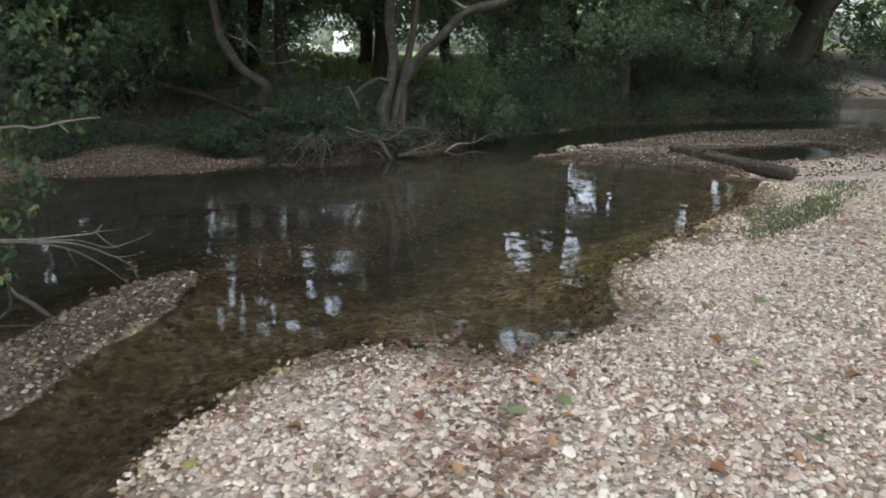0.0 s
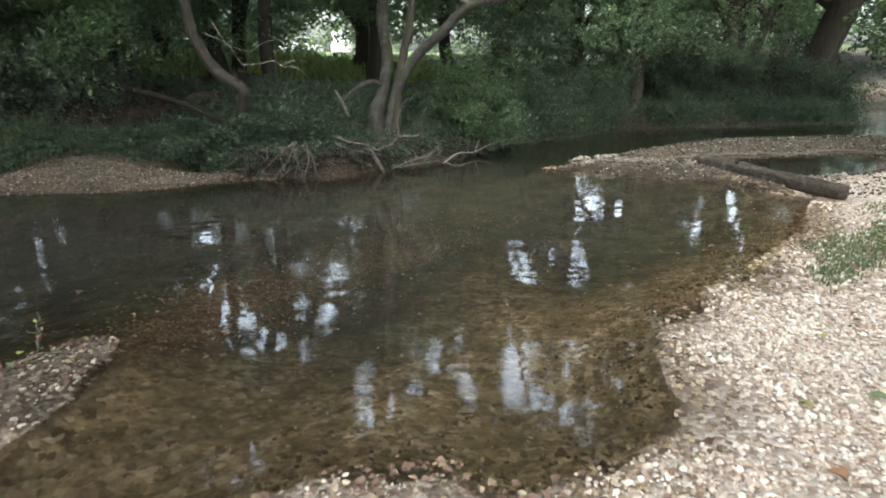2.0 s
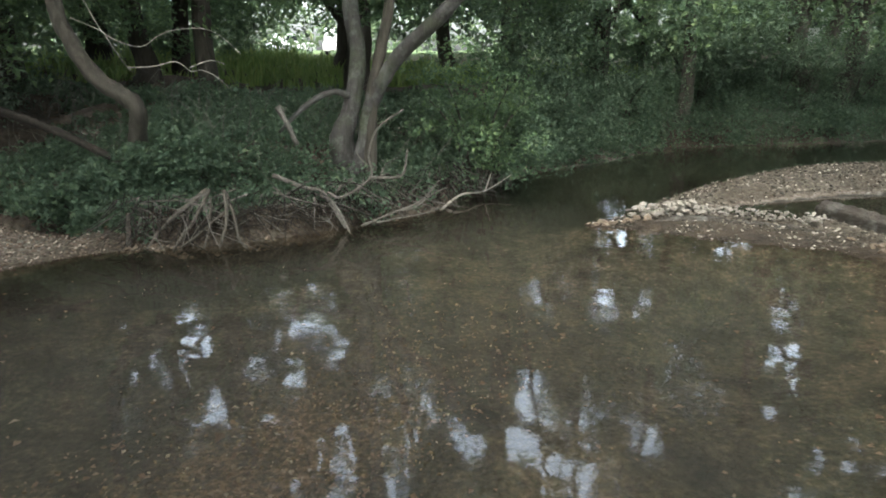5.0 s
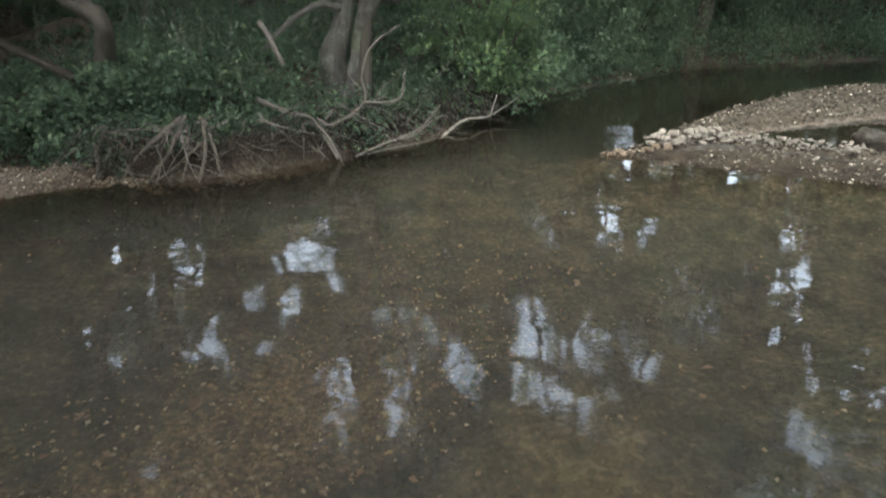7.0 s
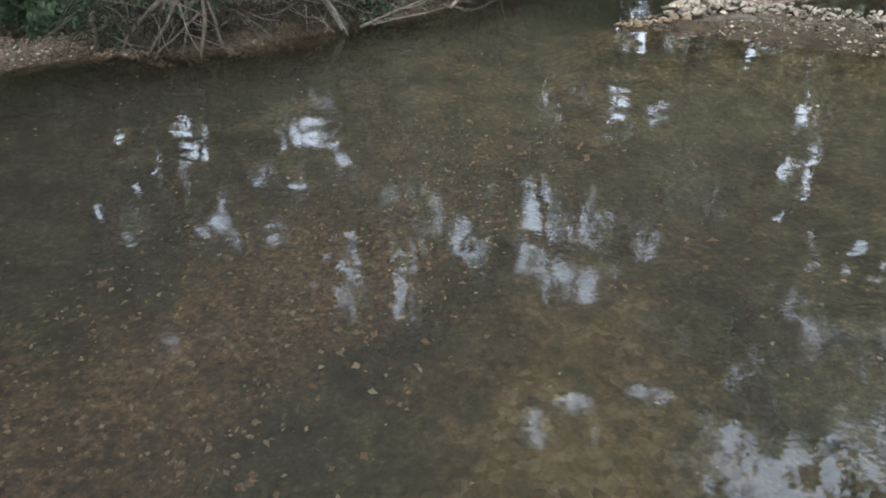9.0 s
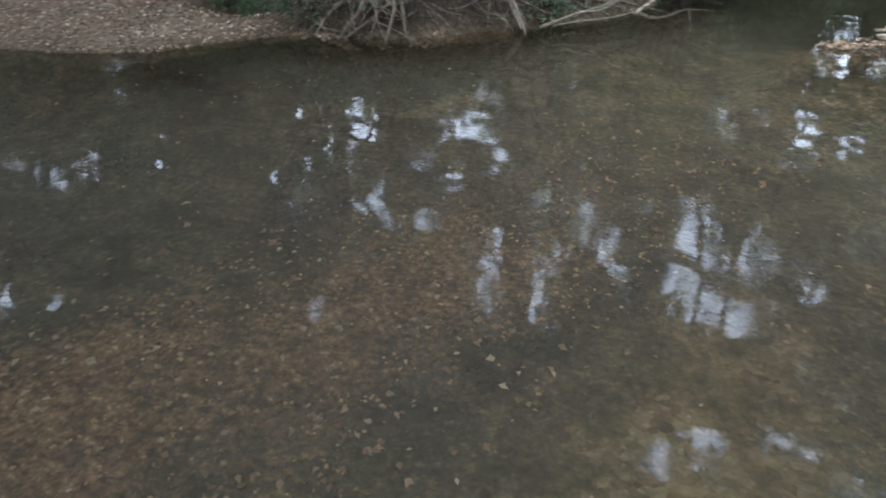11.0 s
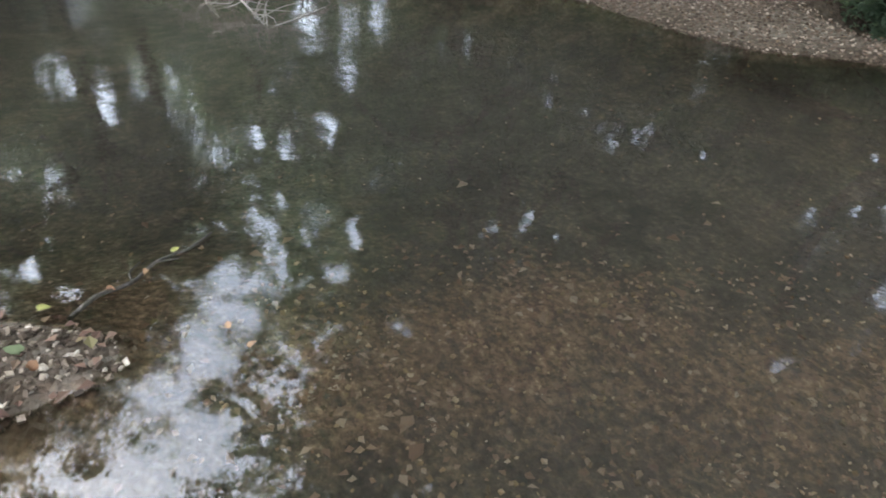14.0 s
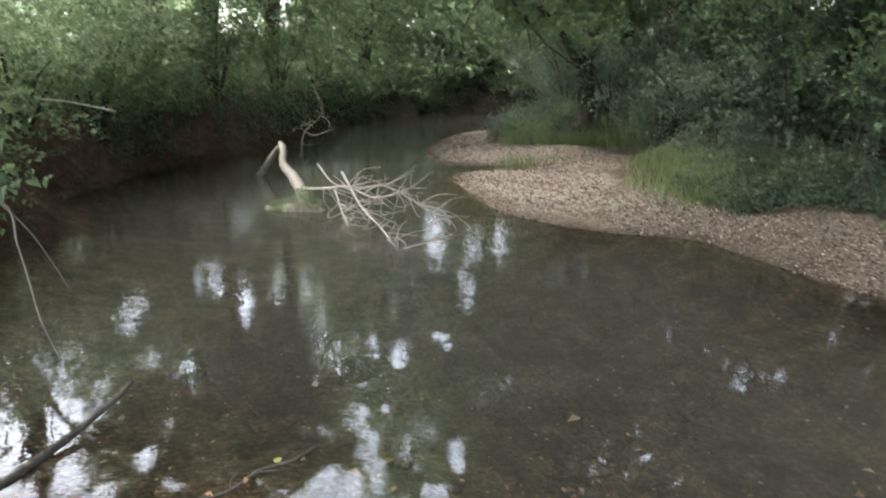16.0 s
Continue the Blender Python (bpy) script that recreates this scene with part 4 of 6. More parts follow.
tree(-6.4, 12.8, 11, 0.2, (-0.08, -0.03), (2.4, 3.0), seed=13, label=DARK, low=1.0)
tree(-8.2, 13.6, 12, 0.24, (0.05, 0), (2.6, 3.4), seed=14, label=DARK, low=1.0)
tree(-9.6, 11.4, 11, 0.24, (0.0, -0.02), (2.4, 3.2), seed=15, label=DARK, low=0.9)
tree(-12.0, 10.9, 11, 0.16, (0.05, -0.05), (2.6, 3.0), seed=16, label="slim dark tree at the edge of a gravel strip", low=1.2)
tree(-11.6, 13.5, 12, 0.2, (0.1, 0.05), (3.0, 3.2), seed=17, label=DARK, low=1.2)
tree(-15.5, 12.8, 12, 0.2, (0.0, 0), (2.4, 3.2), seed=18, label=DARK, low=0.8)
tree(-19.0, 15.5, 12, 0.22, (0.04, -0.08), (2.0, 3.6), seed=19, label=DARK, low=0.6)
tree(-14.2, 4.0, 11, 0.17, (0.0, 0.03), (2.8, 2.8), leaf=M_LEAF_LIT, bark=M_BARK, seed=20, label="grey-barked tree above a cut bank", low=1.0)
tree(-15.3, 2.8, 10, 0.12, (-0.1, 0.05), (2.6, 2.6), leaf=M_LEAF_LIT, seed=21, label="slim dark tree above a cut bank", low=1.0)
tree(-13.2, 2.6, 10, 0.1, (-0.05, 0.22), (2.8, 2.6), leaf=M_LEAF_LIT, seed=22, label="slim tree leaning over the creek", low=1.4)
tree(-18.5, 5.2, 11, 0.2, (0.02, 0.08), (2.0, 3.2), leaf=M_LEAF_LIT, seed=23, label="tree on the far bend of the creek", low=0.6)
tree(-23.5, 8.2, 12, 0.22, (0.02, 0.1), (1.8, 3.6), seed=24, label="tree on the far bend of the creek", low=0.5)
tree(-27.0, 19.0, 13, 0.24, (0.05, -0.05), (1.8, 4.0), seed=25, label="tree on the far bend of the creek", low=0.4)
tree(16.5, 30.0, 12, 0.24, (0.0, 0), (2.2, 3.4), seed=27, label=DARK, low=0.8)
tree(20.0, 27.0, 12, 0.24, (-0.05, 0), (2.0, 3.6), seed=28, label=DARK, low=0.8)
tree(0.2, 25.0, 13, 0.2, (0.0, 0), (3.2, 3.4), seed=29, label=DARK, low=1.8)
tree(6.2, 26.0, 13, 0.22, (0.0, 0), (3.0, 3.4), seed=30, label=DARK, low=1.6)
tree(-7.5, 19.5, 12, 0.22, (0.0, 0), (3.0, 3.4), seed=31, label=DARK, low=1.5)
tree(-11.0, 18.5, 12, 0.22, (0.0, 0), (2.6, 3.4), seed=32, label=DARK, low=1.0)
# three trees added out of view to close off sky light
tree(11.5, -6.5, 11, 0.25, (-0.05, 0.05), (3.0, 3.6), seed=33, label="unseen tree added on the open gravel side")
tree(-5.0, -9.0, 11, 0.25, (0, 0.05), (3.0, 3.8), seed=34, label="unseen tree added on the open gravel side")
tree(12.0, 6.0, 11, 0.25, (0, 0), (3.0, 3.4), seed=35, label="unseen tree added on the open gravel side")

# tall trees added, several out of view, so their crowns block sky light
TALL = "tall tree added for the shade of its wide crown"
for i, (x, y) in enumerate([(1.75, 20.3), (8.6, 21.5), (-8.6, 16.5), (-13.6, 15.5), (-1.5, 17.5), (-6.0, 14.2), (-9.1, 11.9), (-13.0, 12.5), (-7.6, 15.2), (13.0, 9.5), (-27.0, 14.0), (-3.0, -8.0), (11.0, 0.5), (4.5, -8.5), (-5.8, -1.2)]):
    tree(x, y, 16 + (i % 3), 0.2, (-0.012 * x, -0.02 * (y - 6)), (8.5, 6.0), 7200, seed=100 + i, leaf_size=0.4, label=TALL)

# two more added so their crowns block stray sky glints on the water
tree(-6.9, 0.4, 15, 0.15, (0.01, 0.13), (9.5, 2.4), 3600, seed=140, leaf_size=0.3, label="unseen slender tall tree added to block sky glints")
tree(-12.4, 0.4, 13, 0.16, (0.02, 0.05), (7.4, 2.8), 3600, seed=141, leaf_size=0.26, label="tall tree added above a cut bank to block sky glints")

# the many-stemmed tree on the far bank
gen = np.random.default_rng(50)
main = thing("tree", (-0.95, 11.7, ground_z(-0.95, 11.7)), "grey forked tree with several stems on the far bank", "tree", "trees on the banks")
part_of("trunk", *tube([(-0.98, 11.75, 0.1, 0.17), (-1.02, 11.72, 0.5, 0.14), (-1.04, 11.7, 0.75, 0.13), (-0.94, 11.78, 1.05, 0.095), (-0.86, 11.9, 1.6, 0.088), (-0.93, 12.0, 2.25, 0.085), (-0.8, 12.2, 4.0, 0.08), (-0.9, 12.6, 7.5, 0.06)], sides=14, gen=gen, wob=0.08), M_BARK, main, smooth=True)
part_of("stem", *tube([(-0.9, 11.7, 0.1, 0.12), (-0.78, 11.62, 0.75, 0.085), (-0.66, 11.55, 1.2, 0.085), (-0.4, 11.5, 1.6, 0.08), (0.0, 11.4, 1.95, 0.078), (0.42, 11.3, 2.33, 0.07), (1.1, 11.2, 2.5, 0.07), (2.6, 11.0, 3.4, 0.03)], sides=10, gen=gen), M_BARK, main, smooth=True)
part_of("stem", *tube([(-0.74, 11.6, 0.2, 0.09), (-0.7, 11.55, 1.0, 0.07), (-0.64, 11.5, 1.4, 0.06), (-0.5, 11.55, 2.0, 0.055), (-0.3, 11.8, 3.4, 0.03)], sides=8, gen=gen), M_BARK_DARK, main, smooth=True)
part_of("stem", *tube([(-0.95, 11.75, 1.2, 0.04), (-1.12, 11.65, 1.24, 0.032), (-1.32, 11.5, 1.14, 0.028), (-1.52, 11.4, 0.96, 0.02), (-1.62, 11.35, 0.85, 0.012)], sides=8, gen=gen), M_BARK, main, smooth=True)
part_of("limb", *tube([(0.42, 11.3, 2.33, 0.04), (0.2, 11.2, 2.45, 0.02), (0.0, 11.2, 2.65, 0.008)], sides=6, gen=gen), M_TWIG, main)
P = clump_points(np.array([-0.5, 12.0, 7.2]) + gen.normal(0, 1, (90, 3)) * np.array([1.7, 1.7, 1.4]), 0.7, 100, gen)
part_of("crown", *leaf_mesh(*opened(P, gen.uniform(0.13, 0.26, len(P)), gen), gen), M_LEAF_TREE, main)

bent = thing("tree", (-2.95, 11.0, ground_z(-2.95, 11.0)), "grey bent tree with curving trunk and dead twigs", "tree", "trees on the banks")
part_of("trunk", *tube([(-3.05, 11.3, 0.2, 0.11), (-2.98, 11.15, 0.8, 0.085), (-2.89, 11.0, 1.14, 0.078), (-3.27, 11.1, 1.39, 0.078), (-3.52, 11.2, 1.72, 0.072), (-3.7, 11.3, 2.2, 0.07), (-3.9, 11.5, 4.0, 0.06), (-3.6, 11.8, 6.0, 0.03)], sides=10, gen=gen), M_BARK_DARK, bent, smooth=True)
for pts in ([(-3.3, 11.1, 2.1), (-3.12, 10.95, 1.86), (-2.99, 10.8, 1.77), (-2.86, 10.75, 1.58), (-2.75, 10.7, 1.46)], [(-3.5, 11.2, 1.95), (-3.2, 11.1, 1.84), (-3.02, 11.0, 1.75), (-2.73, 10.9, 1.68), (-2.55, 10.9, 1.78), (-2.38, 10.9, 1.83), (-2.15, 10.9, 1.84), (-1.99, 10.9, 1.78), (-1.8, 10.85, 1.62)],
            [(-2.77, 10.7, 1.5), (-2.55, 10.7, 1.51), (-2.34, 10.7, 1.55), (-2.2, 10.65, 1.47), (-2.08, 10.6, 1.48), (-1.95, 10.6, 1.42), (-1.85, 10.6, 1.32)], [(-2.2, 10.65, 1.5), (-2.0, 10.6, 1.56), (-1.85, 10.55, 1.53)]):
    part_of("twig", *tube(pts, 0.0065, 0.003, sides=5, gen=gen, per=4), M_TWIG, bent, "bare bleached twig")
P = clump_points(np.array([-3.7, 11.7, 5.6]) + gen.normal(0, 1, (40, 3)) * np.array([1.2, 1.2, 0.9]), 0.6, 90, gen)
part_of("crown", *leaf_mesh(*opened(P, gen.uniform(0.13, 0.24, len(P)), gen), gen), M_LEAF_TREE, bent)

# ---- far woods: leaf masses round the place ----
gen = np.random.default_rng(60)


def woods(name, n_clump, ring, heights, arc, size, mat, label):
    """Leafy depth behind the trees, between two bearings (degrees) and two distances."""
    a = np.radians(gen.uniform(arc[0], arc[1], n_clump))
    r = gen.uniform(ring[0], ring[1], n_clump)
    C = np.stack([np.sin(a) * r, 5 + np.cos(a) * r, gen.uniform(heights[0], heights[1], n_clump)], 1)
    P = clump_points(C, gen.uniform(0.6, 1.7, n_clump) * max(1.0, size / 0.32), 46, gen)
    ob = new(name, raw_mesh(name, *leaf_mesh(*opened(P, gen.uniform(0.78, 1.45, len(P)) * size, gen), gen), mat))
    return tagged(ob, label, "foliage", kind="stuff")


woods("far_woods", 750, (22, 36), (3.8, 13), (-85, 62), 0.34, M_LEAF_TREE, "deep green leaf mass of the woods behind the banks")
woods("far_woods", 750, (24, 38), (4.2, 13), (-40, 50), 0.34, M_LEAF_TREE, "dense dark woods standing behind the nearer trees")
# these far trees look lit through their paler leaf colour
woods("far_woods", 300, (24, 38), (2, 10), (-86, -64), 0.3, M_LEAF_LIT, "woods closing the view up the creek")
woods("far_woods", 420, (44, 62), (1.2, 9), (-38, 48), 0.5, M_LEAF_LIT, "open woods beyond, leaves coloured lighter to look lit")
woods("far_woods", 260, (18, 30), (1.6, 4.2), (-75, -20), 0.26, M_LEAF_TREE, "low leafy woods behind the gravel strip")
woods("far_woods", 80, (16, 30), (1.4, 3.2), (8, 27), 0.24, M_LEAF_TREE, "thin leafy understorey between trunks")
woods("far_woods", 60, (23, 32), (1.4, 3.4), (27, 55), 0.24, M_LEAF_TREE, "thin leafy understorey beyond leaning trunks")
woods("far_woods", 90, (20, 32), (2.8, 4.5), (-22, 10), 0.24, M_LEAF_TREE, "leafy screen of the woods across the flat")
woods("far_woods", 200, (24, 34), (0.6, 5), (-86, -52), 0.26, M_LEAF_LIT, "low woods closing the bend, leaves coloured as if lit")
woods("far_woods", 230, (17, 34), (1.0, 6.5), (-125, -78), 0.3, M_LEAF_LIT, "woods above the cut bank, light green to look sunlit")
# two leaf masses added where stray sky showed in the water
woods("far_woods", 90, (11, 19), (3.6, 10.5), (-128, -88), 0.26, M_LEAF_LIT, "leaf mass added over the cut bank, coloured as if lit")
woods("far_woods", 300, (25, 36), (7, 21), (-98, -70), 0.4, M_LEAF_LIT, "tall woods added over the far bend, coloured as if lit")
# out of view, added to close off low sky on the gravel side
woods("far_woods", 300, (18, 34), (1.5, 12), (62, 235), 0.36, M_LEAF_TREE, "unseen green woods added round the open gravel side")

def boughs(n, x0, x1, y0, y1, z0, z1, label, mat=None):
    """Leafy boughs hanging low over the bank."""
    C = np.stack([gen.uniform(x0, x1, n), gen.uniform(y0, y1, n), gen.uniform(z0, z1, n)], 1)
    P = clump_points(C, gen.uniform(0.25, 0.7, n), 170, gen)
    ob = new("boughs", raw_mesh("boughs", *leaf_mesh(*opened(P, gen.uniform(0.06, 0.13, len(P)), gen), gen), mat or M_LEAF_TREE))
    return tagged(ob, label, "foliage", kind="stuff")


boughs(150, -9.5, -4.0, 11.8, 16, 1.8, 5.5, "dark leafy boughs hanging over the bank")
boughs(95, -9.0, -4.5, 10.4, 12.2, 1.5, 3.4, "dark drooping boughs over a gravel strip")
boughs(70, -9.0, -5.2, 21, 29, 1.2, 3.6, "leafy screen of thin saplings across the flat")
boughs(40, -8.0, -0.5, 23, 31, 1.9, 3.8, "thin leafy screen along the far side of the flat")
boughs(40, -4.0, 0.5, 14.5, 19, 2.6, 4.5, "leafy boughs between the trunks of the wood")
boughs(46, -5.0, 9.0, 13.6, 18.5, 2.0, 3.6, "light leafy twigs hanging before the trunks")
boughs(42, -12.6, -8.6, 2.0, 3.7, 1.0, 2.5, "drooping leafy boughs over a cut earth bank", M_LEAF_LIT)
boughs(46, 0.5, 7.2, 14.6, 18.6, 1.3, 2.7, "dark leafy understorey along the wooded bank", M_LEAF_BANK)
boughs(60, 1.0, 6.2, 17.5, 21, 2.2, 4.6, "dark leafy boughs over the wooded bank")

# ---- bank plants ----
def plants(name, x0, x1, y0, y1, n, test, leaf, mat, height, label, per=70, seed=0, hang=0.0, least=-1.0):
    """Low leafy plants over a stretch of bank."""
    g = np.random.default_rng(seed)
    x, y = g.uniform(x0, x1, n), g.uniform(y0, y1, n)
    f = land(x, y)
    ok = test(f, x, y)
    x, y, z = x[ok], y[ok], np.maximum(f["z"][ok], least)
    h = g.uniform(height[0], height[1], len(x)) * (0.75 + 0.35 * wave_noise(x, y, 1.1, seed + 1))
    h = np.maximum(h, 0.08)
    r = h * g.uniform(0.55, 0.9, len(x))
    D = g.standard_normal((len(x), per, 3))
    D /= np.linalg.norm(D, axis=2)[..., None]
    D[..., 2] = np.abs(D[..., 2])
    D *= g.uniform(0.55, 1.05, (len(x), per, 1))
    P = np.stack([x, y, z], 1)[:, None, :] + D * np.stack([r, r, h], 1)[:, None, :]
    P = P.reshape(-1, 3)
    P[:, 2] = np.maximum(P[:, 2] - hang * g.uniform(0, 1, len(P)), np.where(hang > 0, 0.03, P[:, 2]))
    ob = new(name, raw_mesh(name, *leaf_mesh(P, g.uniform(0.65, 1.35, len(P)) * leaf, g), mat))
    return tagged(ob, label, "plants", kind="stuff")


def on_far_bank(f, x, y):
    return f["north"] & (f["rise"] > 0.12 + 0.1 * np.sin(x * 3)) & (f["rise"] < 5) & (np.hypot(x + 0.95, y - 11.7) > 0.22)


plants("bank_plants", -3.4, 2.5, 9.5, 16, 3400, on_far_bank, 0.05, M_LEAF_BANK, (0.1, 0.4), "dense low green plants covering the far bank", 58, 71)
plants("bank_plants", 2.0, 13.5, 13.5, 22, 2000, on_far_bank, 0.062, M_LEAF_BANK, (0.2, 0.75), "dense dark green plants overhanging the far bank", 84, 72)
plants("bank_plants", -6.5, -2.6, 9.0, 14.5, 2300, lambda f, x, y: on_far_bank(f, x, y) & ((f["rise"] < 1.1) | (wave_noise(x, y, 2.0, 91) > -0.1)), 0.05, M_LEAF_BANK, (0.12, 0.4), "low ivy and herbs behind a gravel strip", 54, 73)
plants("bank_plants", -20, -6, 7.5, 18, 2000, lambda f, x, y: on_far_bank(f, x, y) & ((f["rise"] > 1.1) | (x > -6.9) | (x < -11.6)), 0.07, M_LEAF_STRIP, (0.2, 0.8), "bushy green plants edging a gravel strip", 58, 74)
plants("bank_plants", -30, -3.9, -4, 14, 1900, lambda f, x, y: f["left"] & (f["dl"] > 0.35) & (f["dl"] < 4.5) & (x < -3.9), 0.1, M_LEAF_LIT, (0.25, 0.9), "light green bushy plants on top of a cut bank", 40, 75)

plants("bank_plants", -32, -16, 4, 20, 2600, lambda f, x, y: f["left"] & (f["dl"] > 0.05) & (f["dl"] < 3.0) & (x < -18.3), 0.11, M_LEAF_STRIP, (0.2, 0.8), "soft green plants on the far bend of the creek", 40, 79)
plants("bank_plants", -24, -4.2, 1.5, 14, 5600, lambda f, x, y: f["left"] & (f["dl"] > 0.08) & (f["dl"] < 0.85) & (wave_noise(x, y, 1.4, 77) > -0.5), 0.07, M_LEAF_LIT, (0.25, 0.5), "leafy plants drooping over a cut earth bank", 42, 76, 0.75, 0.85)
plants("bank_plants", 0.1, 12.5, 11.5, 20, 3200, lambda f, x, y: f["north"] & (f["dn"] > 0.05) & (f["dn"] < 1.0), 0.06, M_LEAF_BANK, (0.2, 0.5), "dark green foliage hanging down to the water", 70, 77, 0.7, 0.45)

plants("bank_plants", -2.9, 0.6, 9.9, 13, 1500, lambda f, x, y: f["north"] & (f["rise"] > 0.1) & (f["rise"] < 0.7) & (wave_noise(x, y, 2.6, 58) > -0.5), 0.045, M_LEAF_BANK, (0.08, 0.26), "small green plants drooping over exposed roots", 48, 78, 0.24, 0.28)


def shrub(x, y, h, r, leaf=0.1, n=2600, mat=None, seed=0, label="", z=None):
    """Several thin stems and a loose cloud of leaves in tiers."""
    g = np.random.default_rng(300 + seed)
    z = ground_z(x, y) - 0.05 if z is None else z
    root = thing("shrub", (x, y, z + 0.05), label or "dense green shrub on the bank", "shrub", "shrubs on the banks")
    tips = []
    for k in range(6):
        a = k * 1.05 + g.uniform(-0.3, 0.3)
        e = np.array([x + math.cos(a) * r * g.uniform(0.4, 0.9), y + math.sin(a) * r * g.uniform(0.4, 0.9), z + h * g.uniform(0.55, 1.0)])
        m = np.array([x, y, z]) * 0.5 + e * 0.5 + np.array([0, 0, h * 0.12])
        part_of("stem", *tube([(x + 0.04 * math.cos(a), y + 0.04 * math.sin(a), z), m, e], 0.025, 0.006, sides=5, per=4, gen=g), M_BARK_DARK, root)
        tips += [e, 0.5 * (e + m)]
    C = np.array([x, y, z + h * 0.55]) + g.normal(0, 1, (n // 60, 3)) * np.array([r * 0.5, r * 0.5, h * 0.24])
    C[: len(tips)] = np.array(tips)[: len(C)]
    C[:, 2] = np.maximum(C[:, 2], z + 0.15)
    P = clump_points(C, g.uniform(0.15, 0.42, len(C)) * r, 60, g)
    P[:, 2] = np.maximum(P[:, 2], z + 0.02)
    part_of("foliage", *leaf_mesh(P, g.uniform(0.65, 1.35, len(P)) * leaf, g), mat or M_LEAF_BANK, root)
    return root


for i, (x, y, h, r) in enumerate([(0.6, 12.9, 1.1, 0.8), (1.6, 14.9, 1.0, 0.9), (3.2, 16.6, 1.2, 1.0), (5.2, 18.2, 1.3, 1.1), (7.0, 18.5, 1.2, 1.0), (8.8, 19.0, 1.2, 1.0), (10.4, 19.2, 1.1, 0.9), (-5.6, 11.9, 1.0, 0.9), (-7.0, 11.3, 1.7, 1.1), (-8.3, 11.6, 2.2, 1.2), (-8.9, 11.2, 2.3, 1.2), (-7.8, 10.9, 1.5, 0.9), (-2.95, 10.85, 0.5, 0.45), (-3.45, 10.8, 0.5, 0.5), (-2.4, 10.95, 0.45, 0.45), (-9.8, 11.6, 1.8, 1.2), (-6.3, 12.6, 2.4, 1.2), (-11.6, 11.4, 1.6, 1.1), (-13.6, 11.4, 1.8, 1.2), (-16.2, 12.6, 2.0, 1.4)]):
    shrub(x, y, h, r, 0.06, 5600, M_LEAF_STRIP if x < -5 else None, seed=i, label="dense dark green shrub on the far bank")
shrub(0.45, 12.5, 1.75, 0.8, 0.055, 4800, M_LEAF_TREE, 30, "leafy green bush leaning over roots and driftwood")
for i, (x, y, h, r) in enumerate([(-7.2, 1.6, 1.6, 1.0), (-8.8, 1.9, 1.4, 1.0), (-10.2, 2.4, 1.7, 1.1), (-11.7, 2.9, 1.5, 1.0), (-13.0, 3.8, 1.6, 1.1), (-15.6, 4.9, 1.8, 1.2), (-5.6, 1.2, 1.7, 1.0), (-18.2, 6.0, 2.0, 1.4)]):
    shrub(x, y + 0.35, h, r, 0.065, 5400, M_LEAF_LIT, 40 + i, "light green shrub overhanging a cut bank")

# dry stems among the plants
gen = np.random.default_rng(79)
pieces = []
for k in range(420):
    x, y = gen.uniform(-6.5, 1.0), gen.uniform(10.3, 13.5)
    if y < np.interp(x, [-6.5, -3, -1, 1], [10.9, 10.6, 11.0, 12.6]):
        continue
    c = np.array([x, y, ground_z(x, y)])
    e = c + np.array([gen.normal(0, 0.25), gen.normal(0, 0.2), gen.uniform(0.15, 0.65)])
    pieces.append(tube([c, 0.5 * (c + e) + gen.normal(0, 0.06, 3), e], gen.uniform(0.003, 0.008), 0.002, sides=4, per=3, gen=gen))
stems = new("dry_stems", raw_mesh("dry_stems", *joined(pieces), M_DRIFT))
tagged(stems, "thin dry brown stems among the bank plants", "stems", kind="stuff")

# ---- gravel ----
gen = np.random.default_rng(80)


def gravel(name, x0, x1, y0, y1, n, test, lo, hi, mat, label, sink=0.15, coarse=True):
    x, y = gen.uniform(x0, x1, n), gen.uniform(y0, y1, n)
    f = land(x, y)
    ok = test(f, x, y)
    s = np.exp(gen.uniform(math.log(lo), math.log(hi), ok.sum()))
    P = np.stack([x[ok], y[ok], f["z"][ok] + s * sink], 1)
    ob = new(name, raw_mesh(name, *stones_mesh(P, s, gen, 0.17, coarse), mat))
    return tagged(ob, label, "gravel", kind="stuff")


def dry_beach(f, x, y):
    edge = f["near"] + 0.16 * wave_noise(x, y, 3.0, 51)
    return f["beach"] & (gen.uniform(0, 1, len(x)) < smooth(0.02, 0.4, edge))


gravel("gravel", -1.4, 3.0, 0.9, 5.4, 32000, lambda f, x, y: dry_beach(f, x, y), 0.014, 0.044, M_STONE, "pale angular creek gravel, pinkish and cream", coarse=False)
gravel("gravel", -1.4, 3.0, 0.9, 5.4, 15000, lambda f, x, y: dry_beach(f, x, y), 0.01, 0.02, M_STONE, "fine pale grit between the pebbles")
gravel("gravel", 0.8, 5.5, 3.0, 9.6, 18000, lambda f, x, y: dry_beach(f, x, y) & ((x > 3.0) | (y > 5.4)), 0.02, 0.06, M_STONE, "pale angular creek gravel further along the beach")
gravel("gravel", 1.4, 10, 8.6, 16.5, 16000, lambda f, x, y: f["bar"] & ((f["db"] > 0.45) | (y > 11.3)), 0.02, 0.06, M_STONE_BAR_SHADE, "brownish gravel of a low bar, darkened as if shaded")
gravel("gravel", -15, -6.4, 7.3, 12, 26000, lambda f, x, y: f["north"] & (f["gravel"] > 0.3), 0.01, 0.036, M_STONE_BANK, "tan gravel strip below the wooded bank")
